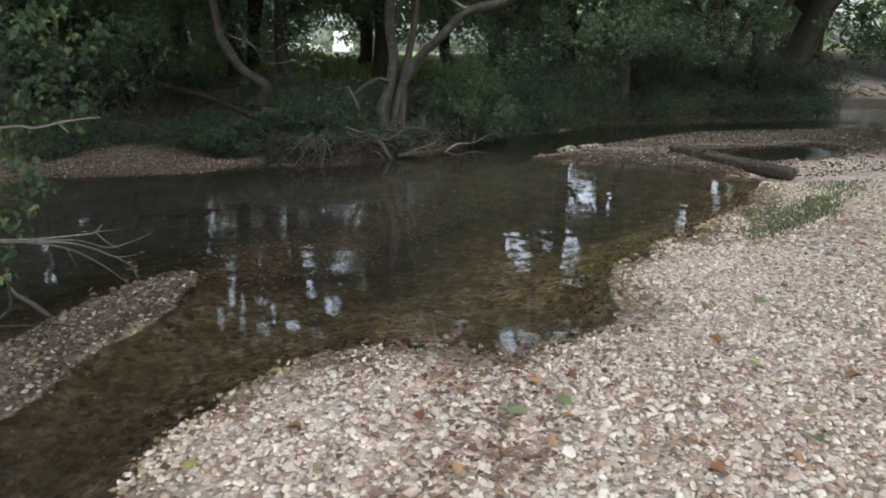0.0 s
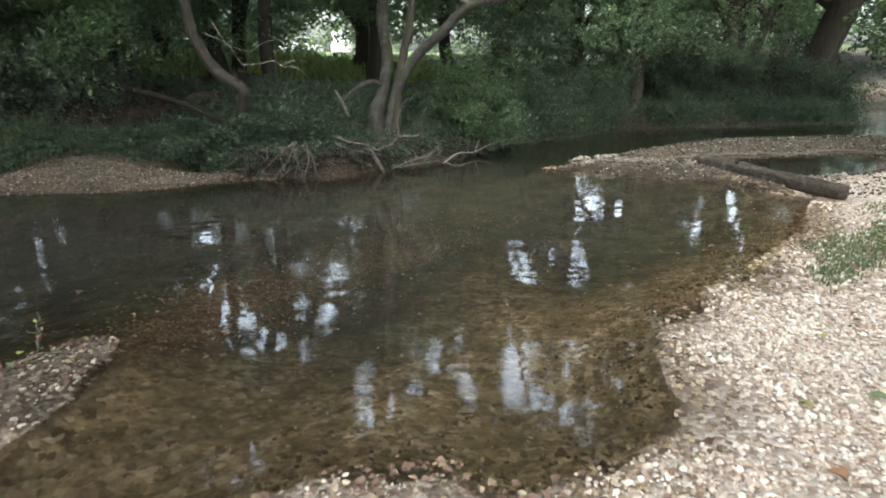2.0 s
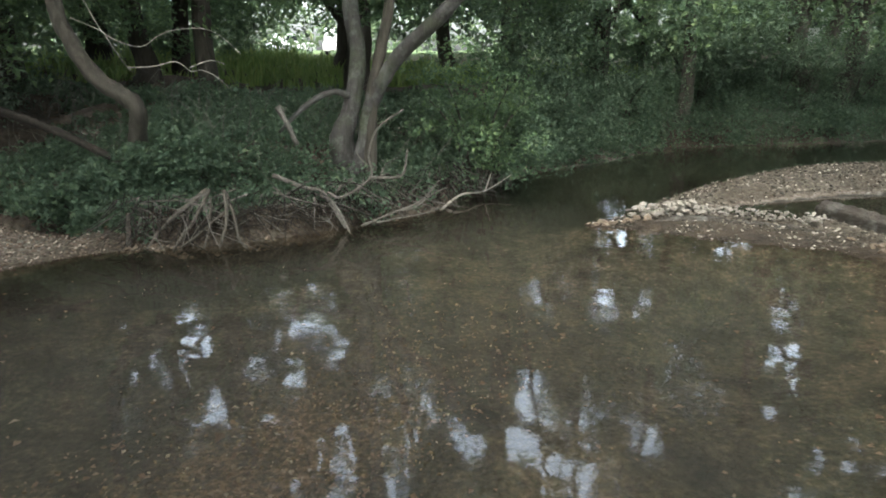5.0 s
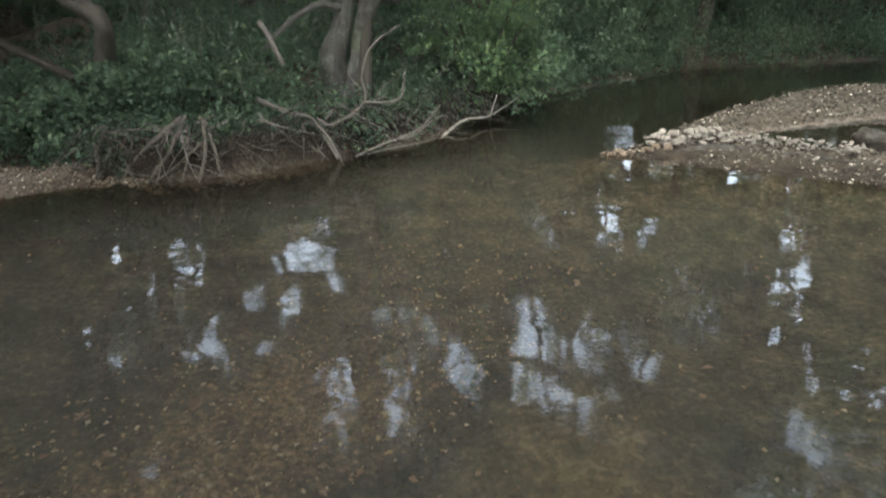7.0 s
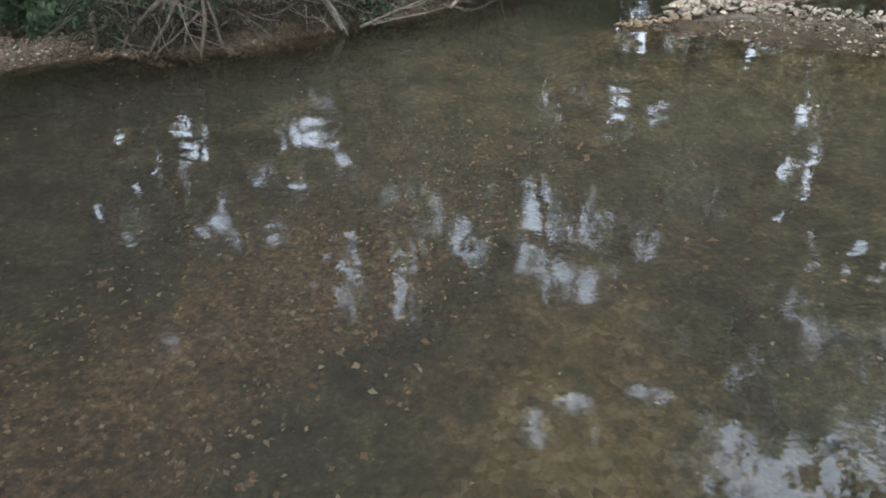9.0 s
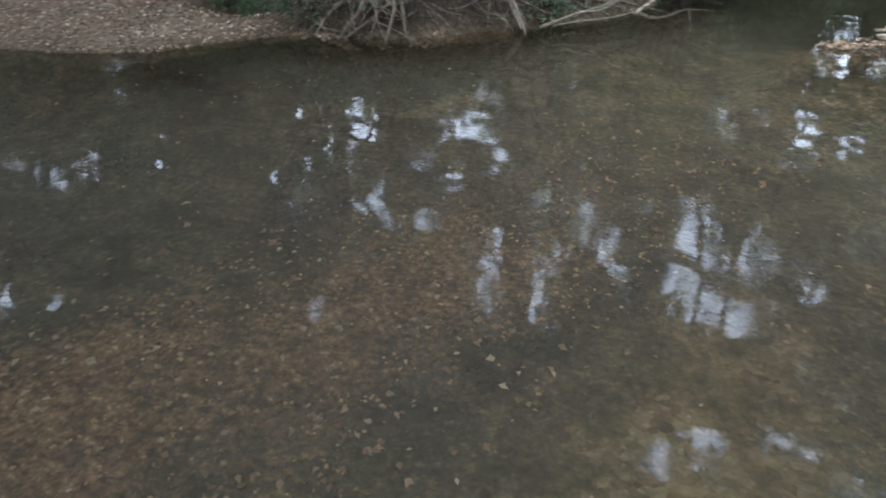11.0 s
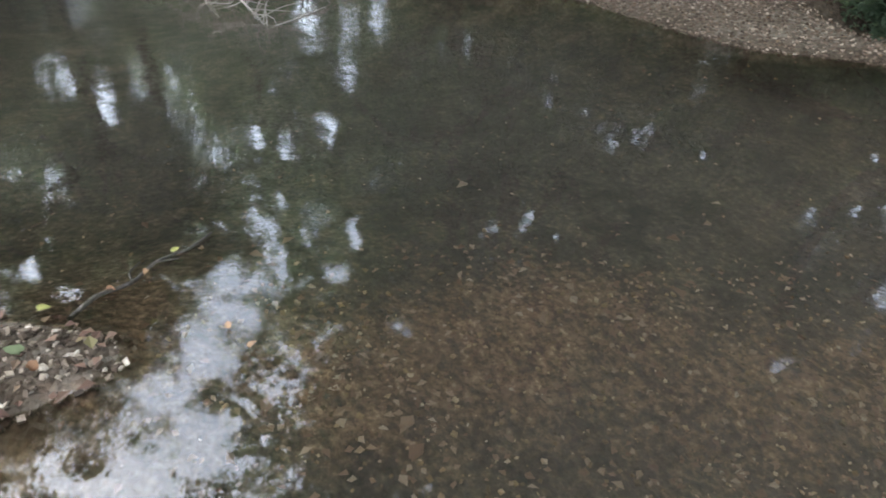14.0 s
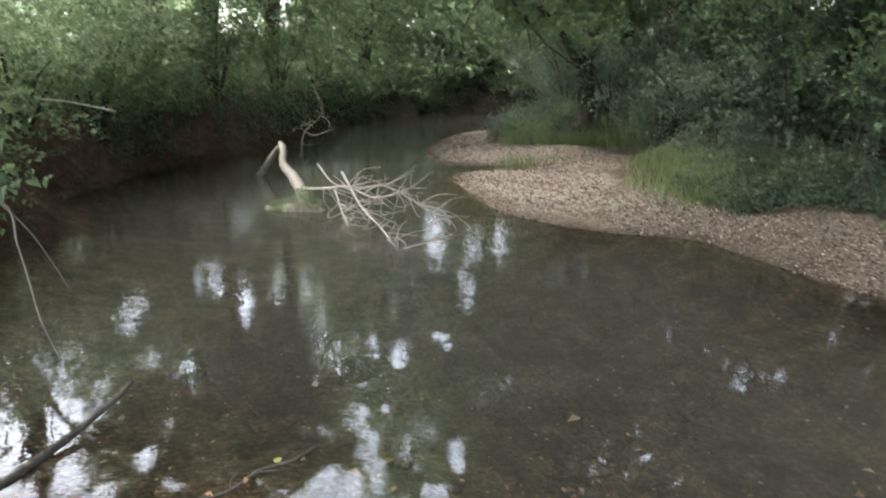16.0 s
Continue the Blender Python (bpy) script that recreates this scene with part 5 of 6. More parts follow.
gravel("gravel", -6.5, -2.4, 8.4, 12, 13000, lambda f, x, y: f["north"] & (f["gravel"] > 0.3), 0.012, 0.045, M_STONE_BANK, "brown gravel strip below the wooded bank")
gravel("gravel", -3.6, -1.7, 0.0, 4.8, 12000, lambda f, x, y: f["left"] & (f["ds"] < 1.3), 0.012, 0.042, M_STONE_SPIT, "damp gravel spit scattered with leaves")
gravel("gravel", 1.4, 4.6, 8.8, 11.5, 5000, lambda f, x, y: f["bar"] & (f["db"] < 0.6) & (y < 11.4) & (wave_noise(x, y, 4, 41) > -0.5), 0.012, 0.045, M_STONE_BAR_SHADE, "muddy pebbles on the flank of a gravel bar")
gravel("wet_gravel", -1.4, 4.6, 0.9, 9.4, 24000, lambda f, x, y: (f["beach"] | f["wet"]) & (f["dh"] < 0.42) & (f["near"] < 0.42) & (gen.uniform(0, 1, len(x)) < smooth(0.42, 0.1, f["dh"])), 0.014, 0.05, M_STONE_DAMP, "wet brown pebbles along the waterline")
gravel("bed_gravel", -4.5, 3.8, 0.5, 9.5, 30000, lambda f, x, y: f["wet"] & (gen.uniform(0, 1, len(x)) < 0.03 + 0.97 * np.maximum(smooth(0.9, 0.1, line_distance(x, y, curve(BROWN_BAND))), 0.8 * smooth(1.3, 0.1, f["dh"]))), 0.006, 0.035, M_STONE_WET, "brown drowned pebbles on the creek bed")

gravel("bed_gravel", -3.2, 2.0, 4.6, 11.2, 12000, lambda f, x, y: f["wet"] & (y < 8.6) & (line_distance(x, y, curve(BROWN_BAND)) < 0.62 + 0.15 * wave_noise(x, y, 2.0, 63)) & (wave_noise(x, y, 3.0, 61) + 0.6 * wave_noise(x, y, 8.0, 62) > 0.1), 0.006, 0.026, M_FLECK, "pale tan stones on the creek bed")

# ---- driftwood, roots and logs ----
def branch(name, pieces, mat, label, category, parts="branch", sides=7):
    """A dead branch or tangle from several tapered limbs."""
    first = pieces[0][0][0]
    root = thing(name, first, label, category)
    for pts, r0, r1 in pieces:
        part_of(parts, *tube(pts, r0, r1, sides=sides, gen=gen, wob=0.1), mat, root, smooth=True)
    return root


y = 10.12
branch("exposed_roots", [([(-2.04, y + .2, 0.46), (-2.19, y, 0.33), (-2.38, y - .05, 0.16), (-2.53, y - .1, -0.05)], 0.022, 0.010), ([(-2.02, y + .2, 0.46), (-2.09, y - .02, 0.24), (-2.2, y - .08, 0.1), (-2.29, y - .14, -0.05)], 0.019, 0.010),
                         ([(-2.14, y + .1, 0.38), (-2.21, y, 0.18), (-2.25, y, 0.0)], 0.012, 0.007), ([(-1.89, y + .2, 0.45), (-1.81, y - .02, 0.28), (-1.84, y - .06, 0.12), (-1.89, y - .1, -0.05)], 0.019, 0.010),
                         ([(-1.87, y + .2, 0.42), (-1.75, y, 0.24), (-1.71, y - .05, 0.07), (-1.6, y - .1, -0.03)], 0.017, 0.009), ([(-1.8, y + .1, 0.34), (-2.06, y - .06, 0.12), (-2.2, y - .1, 0.02)], 0.011, 0.006), ([(-2.0, y + .15, 0.4), (-1.97, y, 0.2), (-2.02, y - .1, -0.03)], 0.014, 0.008)],
       M_ROOT, "arching grey roots exposed at the water's edge", "roots", "root")
branch("wooden_stake", [([(-2.66, 10.1, 0.3), (-2.67, 10.08, 0.12), (-2.68, 10.05, -0.06)], 0.019, 0.024)], M_ROOT, "short upright grey stub of wood at the waterline", "driftwood", "stub")
y = 10.72
branch("driftwood", [([(-1.6, y + .2, 0.48), (-1.26, y, 0.4), (-1.1, y - .02, 0.37), (-0.94, y - .05, 0.19), (-0.81, y - .1, -0.06)], 0.023, 0.011), ([(-0.31, y, 1.13), (-0.55, y, 0.96), (-0.64, y, 0.72), (-0.63, y, 0.5), (-0.9, y - .04, 0.32), (-1.04, y - .02, 0.36)], 0.007, 0.016),
                     ([(-0.28, y, 0.75), (-0.34, y, 0.52), (-0.65, y, 0.5)], 0.008, 0.015), ([(0.02, y + .3, 0.42), (-0.17, y + .15, 0.24), (-0.45, y, 0.15), (-0.72, y - .08, 0.05)], 0.007, 0.014), ([(-0.55, y + .02, 0.5), (-0.48, y + .05, 0.62), (-0.36, y + .08, 0.68)], 0.007, 0.003), ([(-0.4, y + .02, 0.17), (-0.22, y + .05, 0.2), (-0.05, y + .2, 0.3), (0.1, y + .35, 0.34)], 0.008, 0.004), ([(-0.62, y - .05, 0.06), (-0.4, y, 0.1), (-0.15, y + .12, 0.12), (0.05, y + .4, 0.12)], 0.009, 0.004), ([(-0.66, y, 0.62), (-0.74, y + .03, 0.7), (-0.78, y + .04, 0.82)], 0.006, 0.003), ([(-1.3, y, 0.4), (-1.42, y + .04, 0.33), (-1.6, y + .05, 0.3)], 0.009, 0.004), ([(-0.87, y - .1, 0.03), (-1.02, y, 0.24), (-1.2, y + .2, 0.36)], 0.014, 0.014)],
       M_DRIFT, "tangled bleached driftwood caught on the bank", "driftwood")
branch("driftwood", [([(-1.4, 11.15, 0.75), (-1.49, 11.17, 0.95), (-1.59, 11.2, 1.12)], 0.026, 0.028)], M_DRIFT, "broken pale branch sticking out of plants", "driftwood")
branch("driftwood", [([(0.0, 11.55, -0.03), (0.25, 11.85, 0.1), (0.55, 12.2, 0.08), (0.95, 12.75, 0.2)], 0.014, 0.006), ([(0.55, 12.2, 0.08), (0.62, 12.2, 0.3)], 0.012, 0.006)], M_TWIG, "thin grey branch lying along the waterline", "driftwood")
branch("fallen_tree", [([(-6.2, 12.0, 1.35), (-5.07, 11.6, 1.16), (-4.42, 11.3, 1.07), (-3.7, 11.0, 0.9), (-3.0, 10.8, 0.62)], 0.06, 0.035)], M_SHADE_BARK, "dark fallen trunk lying across the bank", "log", "trunk")

log = thing("log", (4.1, 10.0, 0.1), "dark weathered log lying across a gravel bar", "log")
part_of("trunk", *tube([(3.84, 11.0, 0.1, 0.085), (3.88, 10.88, 0.11, 0.1), (4.0, 10.5, 0.1, 0.1), (4.08, 10.3, 0.1, 0.088), (4.17, 9.95, 0.09, 0.098), (4.25, 9.6, 0.1, 0.085), (4.42, 9.0, 0.1, 0.088), (4.6, 8.55, 0.1, 0.07)], sides=16, gen=gen, wob=0.13), M_LOG, log, smooth=True)
part_of("knot", *tube([(4.1, 10.25, 0.16), (4.04, 10.2, 0.23)], 0.03, 0.02, gen=gen), M_LOG, log)

sunken = thing("log", (2.9, 10.85, 0.02), "rotten muddy log half buried under a row of pale rocks", "log")
part_of("trunk", *tube([(2.15, 10.93, -0.02, 0.06), (2.5, 10.93, 0.0, 0.085), (2.95, 10.75, 0.0, 0.08), (3.35, 10.55, 0.0, 0.075), (3.6, 10.38, -0.02, 0.06)], sides=14, gen=gen, wob=0.15), M_LOG, sunken, smooth=True)

snag = thing("fallen_branch", (-8.0, 5.4, 0.0), "bleached dead tree limb with bare twigs rising from the water", "driftwood")
part_of("trunk", *tube([(-9.48, 5.16, 0.5, 0.03), (-9.3, 5.2, 0.42, 0.05), (-9.0, 5.18, 0.27, 0.05), (-8.5, 5.3, 0.16, 0.062), (-7.9, 5.37, 0.03, 0.07), (-7.3, 5.35, -0.1, 0.06)], sides=10, gen=gen), M_DEAD, snag, smooth=True)
part_of("branch", *tube([(-9.4, 5.13, 0.44, 0.04), (-9.6, 5.05, 0.3, 0.05), (-9.95, 4.85, -0.05, 0.06)], sides=8, gen=gen), M_MOSSLOG, snag, smooth=True)
mossy = part_of("mossy_root", *tube([(-7.5, 4.95, 0.0, 0.03), (-7.32, 5.15, 0.0, 0.06), (-7.3, 5.35, 0.02, 0.08), (-7.2, 5.55, -0.03, 0.05)], sides=10, gen=gen, wob=0.2), M_MOSSLOG, snag, "wood overgrown with green moss", True)
twigs = [([(-7.8, 5.34, 0.16), (-7.3, 5.56, 0.24), (-7.0, 5.78, 0.31), (-6.7, 6.05, 0.24), (-6.6, 6.39, 0.35)], 0.018), ([(-7.05, 5.74, 0.46), (-6.5, 5.87, 0.19), (-6.0, 5.98, 0.09), (-5.6, 6.06, -0.02)], 0.018),
         ([(-6.9, 5.85, 0.29), (-6.7, 6.13, 0.36), (-6.5, 6.41, 0.23), (-6.3, 6.6, 0.12)], 0.014), ([(-7.1, 5.67, 0.26), (-6.8, 5.71, 0.07), (-6.4, 5.74, -0.03)], 0.012), ([(-7.7, 5.54, 0.45), (-7.4, 5.66, 0.3), (-7.0, 5.82, 0.27)], 0.012)]
main_twigs = [part_of("branch", *tube(pts, r, r * 0.35, sides=6, gen=gen), M_DEAD, snag) for pts, r in twigs]
for k in range(110):
    pts, r = twigs[k % 4]
    p = spline(np.array(pts), 5)
    s = p[gen.integers(2, len(p))]
    e = s + np.array([gen.uniform(-0.25, 0.35), gen.uniform(-0.15, 0.45), gen.uniform(-0.25, 0.22)])
    e[2] = max(e[2], -0.04)
    part_of("twig", *tube([s, 0.5 * (s + e) + gen.normal(0, 0.05, 3), e], 0.006, 0.0025, sides=5, per=4, gen=gen), M_DEAD, main_twigs[k % 4])

P = clump_points(np.array([(-7.3, 5.15, 0.08), (-7.28, 5.3, 0.12), (-7.2, 5.45, 0.1), (-7.4, 5.05, 0.04), (-7.6, 5.38, 0.13), (-7.8, 5.38, 0.12)]), 0.11, 300, gen)
P[:, 2] = np.maximum(P[:, 2], 0.01)
part_of("moss", *leaf_mesh(P, gen.uniform(0.012, 0.03, len(P)), gen), M_GRASS_LOW, mossy, "shaggy green moss")

branch("fallen_branch", [([(-2.45, 3.84, -0.03), (-2.6, 3.97, 0.0), (-2.72, 4.06, 0.018), (-2.86, 4.15, 0.035), (-2.95, 4.22, 0.065), (-3.02, 4.3, 0.105), (-3.04, 4.36, 0.165)], 0.021, 0.009), ([(-2.88, 4.16, 0.035), (-2.86, 4.22, 0.0), (-2.8, 4.24, -0.03)], 0.009, 0.006)], M_DRIFT, "grey branch rising from the water beside a gravel spit", "driftwood")
near_dead = [([(-2.9, 3.0, 0.62), (-2.35, 2.96, 0.74), (-1.98, 3.0, 0.745), (-1.81, 3.19, 0.72), (-1.78, 3.24, 0.72), (-1.76, 3.28, 0.75)], 0.007), ([(-1.78, 3.24, 0.72), (-1.71, 3.37, 0.7)], 0.0035), ([(-1.78, 3.24, 0.72), (-1.76, 3.3, 0.65), (-1.72, 3.36, 0.59)], 0.004),
             ([(-2.0, 3.0, 0.74), (-1.83, 3.15, 0.7), (-1.76, 3.3, 0.62), (-1.69, 3.4, 0.62), (-1.62, 3.5, 0.64)], 0.004), ([(-2.1, 2.98, 0.74), (-1.87, 3.08, 0.71), (-1.8, 3.22, 0.64), (-1.74, 3.33, 0.56), (-1.67, 3.44, 0.54)], 0.006), ([(-1.74, 3.33, 0.56), (-1.7, 3.4, 0.49)], 0.0035),
             ([(-2.05, 3.0, 0.74), (-1.88, 3.12, 0.67), (-1.89, 3.42, 0.5), (-1.92, 3.68, 0.33), (-1.95, 3.95, 0.14), (-1.98, 4.08, 0.06)], 0.006), ([(-1.86, 3.1, 0.68), (-1.85, 3.16, 0.54)], 0.003)]
branch("dead_branch", [(p, r, r * 0.35) for p, r in near_dead], M_TWIG, "bare grey branch reaching over a gravel spit", "driftwood", sides=6)
branch("dead_branch", [([(-2.6, 2.72, 0.3), (-2.2, 2.74, 0.4), (-1.99, 2.87, 0.36), (-1.95, 2.98, 0.32), (-1.89, 3.11, 0.25)], 0.009, 0.003), ([(-2.1, 2.76, 0.4), (-2.0, 2.82, 0.46), (-1.99, 2.83, 0.58)], 0.01, 0.005)], M_BARK_DARK, "dark fallen twigs propped on a gravel spit", "driftwood", sides=6)
branch("dead_branch", [([(-3.1, 3.5, 1.1), (-2.14, 3.2, 1.25), (-1.85, 3.0, 1.27), (-1.64, 2.9, 1.31), (-1.47, 2.85, 1.33)], 0.007, 0.003), ([(-1.7, 2.93, 1.3), (-1.64, 2.9, 1.26)], 0.005, 0.003)], M_TWIG, "thin bare twig hanging over the water", "driftwood", sides=6)

# leafy sapling on the left bank near the start
sap = thing("sapling", (-3.3, 3.2, ground_z(-3.3, 3.2)), "sapling with broad soft green leaves over the spit", "sapling")
part_of("stem", *tube([(-3.3, 3.2, 0.0), (-3.1, 3.3, 0.8), (-2.8, 3.5, 1.6), (-2.5, 3.7, 2.4)], 0.04, 0.015, gen=gen), M_BARK_DARK, sap, smooth=True)
for pts in ([(-3.1, 3.3, 0.8), (-2.6, 3.2, 1.0), (-2.1, 3.15, 0.9)], [(-2.8, 3.5, 1.6), (-2.5, 3.7, 1.7), (-2.15, 3.95, 1.6)], [(-2.95, 3.4, 1.2), (-2.6, 3.6, 1.35), (-2.3, 3.9, 1.25)], [(-3.2, 3.25, 0.4), (-2.7, 3.0, 0.5), (-2.3, 2.95, 0.4)], [(-3.15, 3.28, 0.7), (-3.4, 3.6, 1.05), (-3.56, 3.94, 1.0)]):
    part_of("branch", *tube(pts, 0.016, 0.005, sides=6, gen=gen), M_BARK_DARK, sap)
C = np.array([(-2.2, 3.2, 0.95), (-2.25, 3.1, 0.8), (-2.45, 3.2, 0.9), (-2.35, 3.0, 0.6), (-2.35, 3.8, 1.55), (-2.2, 3.95, 1.7), (-2.35, 3.9, 1.9), (-2.5, 3.7, 1.3), (-2.7, 3.7, 1.8), (-2.7, 3.4, 1.2), (-2.5, 3.0, 0.45), (-2.9, 3.6, 1.5), (-2.3, 4.0, 1.3)])
P = np.vstack([clump_points(C, 0.27, 90, gen), clump_points(np.array([(-3.54, 3.9, 0.98), (-3.5, 3.78, 1.05)]), 0.11, 7, gen)])
part_of("foliage", *broad_leaf_mesh(P, np.concatenate([gen.uniform(0.03, 0.065, len(P) - 14), gen.uniform(0.06, 0.1, 14)]), gen), M_LEAF_NEAR, sap)

# ---- grass ----
def grass(name, x0, x1, y0, y1, n, test, height, mat, label, width=0.012):
    x, y = gen.uniform(x0, x1, n), gen.uniform(y0, y1, n)
    f = land(x, y)
    ok = test(f, x, y)
    P = np.stack([x[ok], y[ok], f["z"][ok] - 0.01], 1)
    ob = new(name, raw_mesh(name, *blade_mesh(P, gen.uniform(height[0], height[1], len(P)), gen, width), mat))
    return tagged(ob, label, "grass", kind="stuff")


grass("grass", 2.3, 6.4, 4.8, 9.2, 90000, lambda f, x, y: f["beach"] & (gen.uniform(0, 1, len(x)) < smooth(1.25, 0.35, np.hypot(((x - 3.65) * 0.64 + (y - 6.6) * 0.77) / 1.15, ((x - 3.65) * 0.77 - (y - 6.6) * 0.64) / 0.33) + 0.25 * wave_noise(x, y, 5, 4)) * 0.75 + 0.3 * smooth(1.0, 0.3, np.abs((x - 5.2) * 0.77 - (y - 8.3) * 0.64) / 0.5 + 0.4 * wave_noise(x, y, 4, 6)) * smooth(4.0, 4.8, x)), (0.02, 0.07), M_GRASS_LOW, "thin green grass growing through the gravel", 0.011)
grass("grass", -13.5, -6.0, 8.3, 12, 130000, lambda f, x, y: f["north"] & (f["rise"] > -0.05) & (f["rise"] < 1.6) & (gen.uniform(0, 1, len(x)) < smooth(0.0, 0.45, f["rise"] + 0.15 * wave_noise(x, y, 1.6, 18)) ** 2 * (0.65 + 0.35 * wave_noise(x, y, 2.5, 8))), (0.08, 0.3), M_GRASS, "soft light green grass edging a gravel strip", 0.009)
grass("meadow", -9, 6, 16, 26, 14000, lambda f, x, y: f["north"] & (f["dn"] > 6), (0.15, 0.4), M_MEADOW, "bright yellow-green grass beyond the trees", 0.045)

# ---- rocks and debris ----
def rock_row(line, n, lo, hi, mat, label, spread, lift=0.0):
    """A line of separate rocks, each a part of the row."""
    p = spline(np.array(line, float), 12)
    root = thing("rock_row", (*p[len(p) // 2], ground_z(*p[len(p) // 2])), label, "rocks")
    for k in range(n):
        x, y = p[gen.integers(0, len(p))] + gen.normal(0, spread, 2)
        s = gen.uniform(lo, hi)
        V, Fr = stones_mesh(np.array([[x, y, max(ground_z(x, y), -0.04) + s * 0.18 + lift * gen.uniform(0, 1)]]), s, gen, 0.2)
        part_of("rock", V, Fr, mat, root)
    return root


M_ROCK = stone_material("pale_rock", [(0.0, (0.055, 0.049, 0.042)), (0.45, (0.155, 0.141, 0.124)), (0.8, (0.27, 0.255, 0.23)), (1.0, (0.45, 0.43, 0.405))])
M_ROCK_WHITE = stone_material("white_rock", [(0.0, (0.22, 0.18, 0.14)), (0.7, (0.38, 0.33, 0.28)), (1.0, (0.58, 0.55, 0.51))])
M_ROCK_DULL = stone_material("muddy_rock", [(0.0, (0.05, 0.04, 0.03)), (0.6, (0.12, 0.095, 0.07)), (1.0, (0.24, 0.2, 0.155))])
rock_row([(2.1, 11.1), (2.4, 11.22), (2.62, 11.2)], 120, 0.03, 0.11, M_ROCK, "row of pale broken rocks edging a gravel bar", 0.07, 0.1)
rock_row([(2.6, 11.22), (2.98, 10.95), (3.46, 10.68), (3.6, 10.55)], 150, 0.025, 0.07, M_ROCK, "low line of pale stones along a muddy bar", 0.035, 0.08)
rock_row([(1.5, 10.86), (1.75, 10.88), (2.05, 10.98)], 22, 0.05, 0.12, M_ROCK_DULL, "half drowned stones at the tip of a bar", 0.04)
rock_row([(3.72, 10.15), (3.92, 9.75), (4.08, 9.3), (4.25, 8.95)], 60, 0.03, 0.09, M_ROCK_DULL, "muddy stones at the foot of a log", 0.07)
rock_row([(4.9, 9.2), (5.0, 9.6), (5.2, 9.85)], 22, 0.04, 0.1, M_ROCK, "pale stones piled behind the end of a log", 0.1)
rock_row([(-2.75, 10.0), (-2.3, 9.98), (-1.75, 10.08), (-1.3, 10.35)], 64, 0.02, 0.075, M_ROCK_DULL, "dark stones among roots at the waterline", 0.06)

rock_row([(14.0, 24.5), (16.0, 25.5), (18.5, 26.5), (20, 27.5)], 70, 0.25, 0.7, M_ROCK_WHITE, "heap of whitish rocks at the bend of the creek", 0.5)

def bank_foot(x):
    return np.interp(x, [-2.8, -2.5, -1.7, -0.9, 0.1, 1.0], [9.95, 10.0, 10.18, 10.78, 11.78, 13.4])


# fine rootlets, blackened to fill in the shade under the bank
for n, mat, r, reach, label in ((460, M_SHADE_BARK, (0.003, 0.008), 0.2, "fine rootlets hanging down an earth bank, blackened for shade"), (120, M_DRIFT, (0.004, 0.011), 0.3, "fine tangled twigs and driftwood scraps caught on the bank")):
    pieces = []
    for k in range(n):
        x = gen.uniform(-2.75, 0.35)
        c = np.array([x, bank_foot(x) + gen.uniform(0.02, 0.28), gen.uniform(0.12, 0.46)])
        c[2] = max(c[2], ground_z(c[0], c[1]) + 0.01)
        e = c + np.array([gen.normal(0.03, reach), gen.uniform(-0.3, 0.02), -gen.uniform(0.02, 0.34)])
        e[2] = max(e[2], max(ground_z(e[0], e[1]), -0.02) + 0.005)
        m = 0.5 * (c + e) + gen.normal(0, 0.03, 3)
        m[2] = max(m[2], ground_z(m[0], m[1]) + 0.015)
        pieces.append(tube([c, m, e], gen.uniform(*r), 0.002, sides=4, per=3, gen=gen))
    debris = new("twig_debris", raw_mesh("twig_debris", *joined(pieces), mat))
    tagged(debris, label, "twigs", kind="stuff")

# hanging rootlets and vines on the cut bank
pieces = []
for k in range(80):
    q = LINES["left"][gen.integers(10, 48)] + gen.normal(0, 0.12, 2)
    c = np.array([q[0], q[1] - 0.1, gen.uniform(0.7, 1.3)])
    e = c + np.array([gen.normal(0, 0.15), gen.uniform(0.0, 0.45), -gen.uniform(0.25, 0.8)])
    e[2] = max(e[2], 0.0)
    pieces.append(tube([c, 0.5 * (c + e) + gen.normal(0, 0.08, 3), e], gen.uniform(0.004, 0.012), 0.003, sides=4, per=4, gen=gen))
vines = new("hanging_roots", raw_mesh("hanging_roots", *joined(pieces), M_ROOT))
tagged(vines, "thin roots and vines hanging down a cut earth bank", "roots", kind="stuff")
branch("dead_branch", [([(-9.62, 5.4, 1.62), (-9.58, 5.51, 1.5), (-9.5, 5.67, 1.2), (-9.4, 5.73, 0.9), (-9.4, 5.49, 0.64), (-9.4, 5.43, 0.3)], 0.0065, 0.004), ([(-9.4, 5.72, 0.88), (-9.3, 5.82, 0.8), (-9.2, 5.8, 0.7), (-9.15, 5.7, 0.66)], 0.005, 0.0025), ([(-9.4, 5.5, 0.66), (-9.3, 5.62, 0.62), (-9.2, 5.8, 0.68), (-9.15, 5.88, 0.72)], 0.005, 0.0025), ([(-9.4, 5.6, 0.75), (-9.5, 5.42, 0.72), (-9.45, 5.32, 0.64)], 0.0045, 0.0025),
                       ([(-9.4, 5.6, 0.8), (-9.3, 5.5, 0.78), (-9.25, 5.42, 0.7)], 0.0045, 0.0025), ([(-9.4, 5.46, 0.5), (-9.3, 5.55, 0.48), (-9.25, 5.7, 0.52)], 0.0045, 0.002), ([(-9.4, 5.66, 0.95), (-9.5, 5.75, 0.86), (-9.45, 5.85, 0.84)], 0.004, 0.002)], M_TWIG, "twisted bare branch hanging over the water", "driftwood", sides=6)
branch("dead_branch", [([(-7.03, 3.0, 1.19), (-7.0, 3.23, 1.17), (-6.9, 3.65, 1.09)], 0.01, 0.007)], M_DEAD, "straight pale dead branch jutting from a shrub", "driftwood", sides=6)
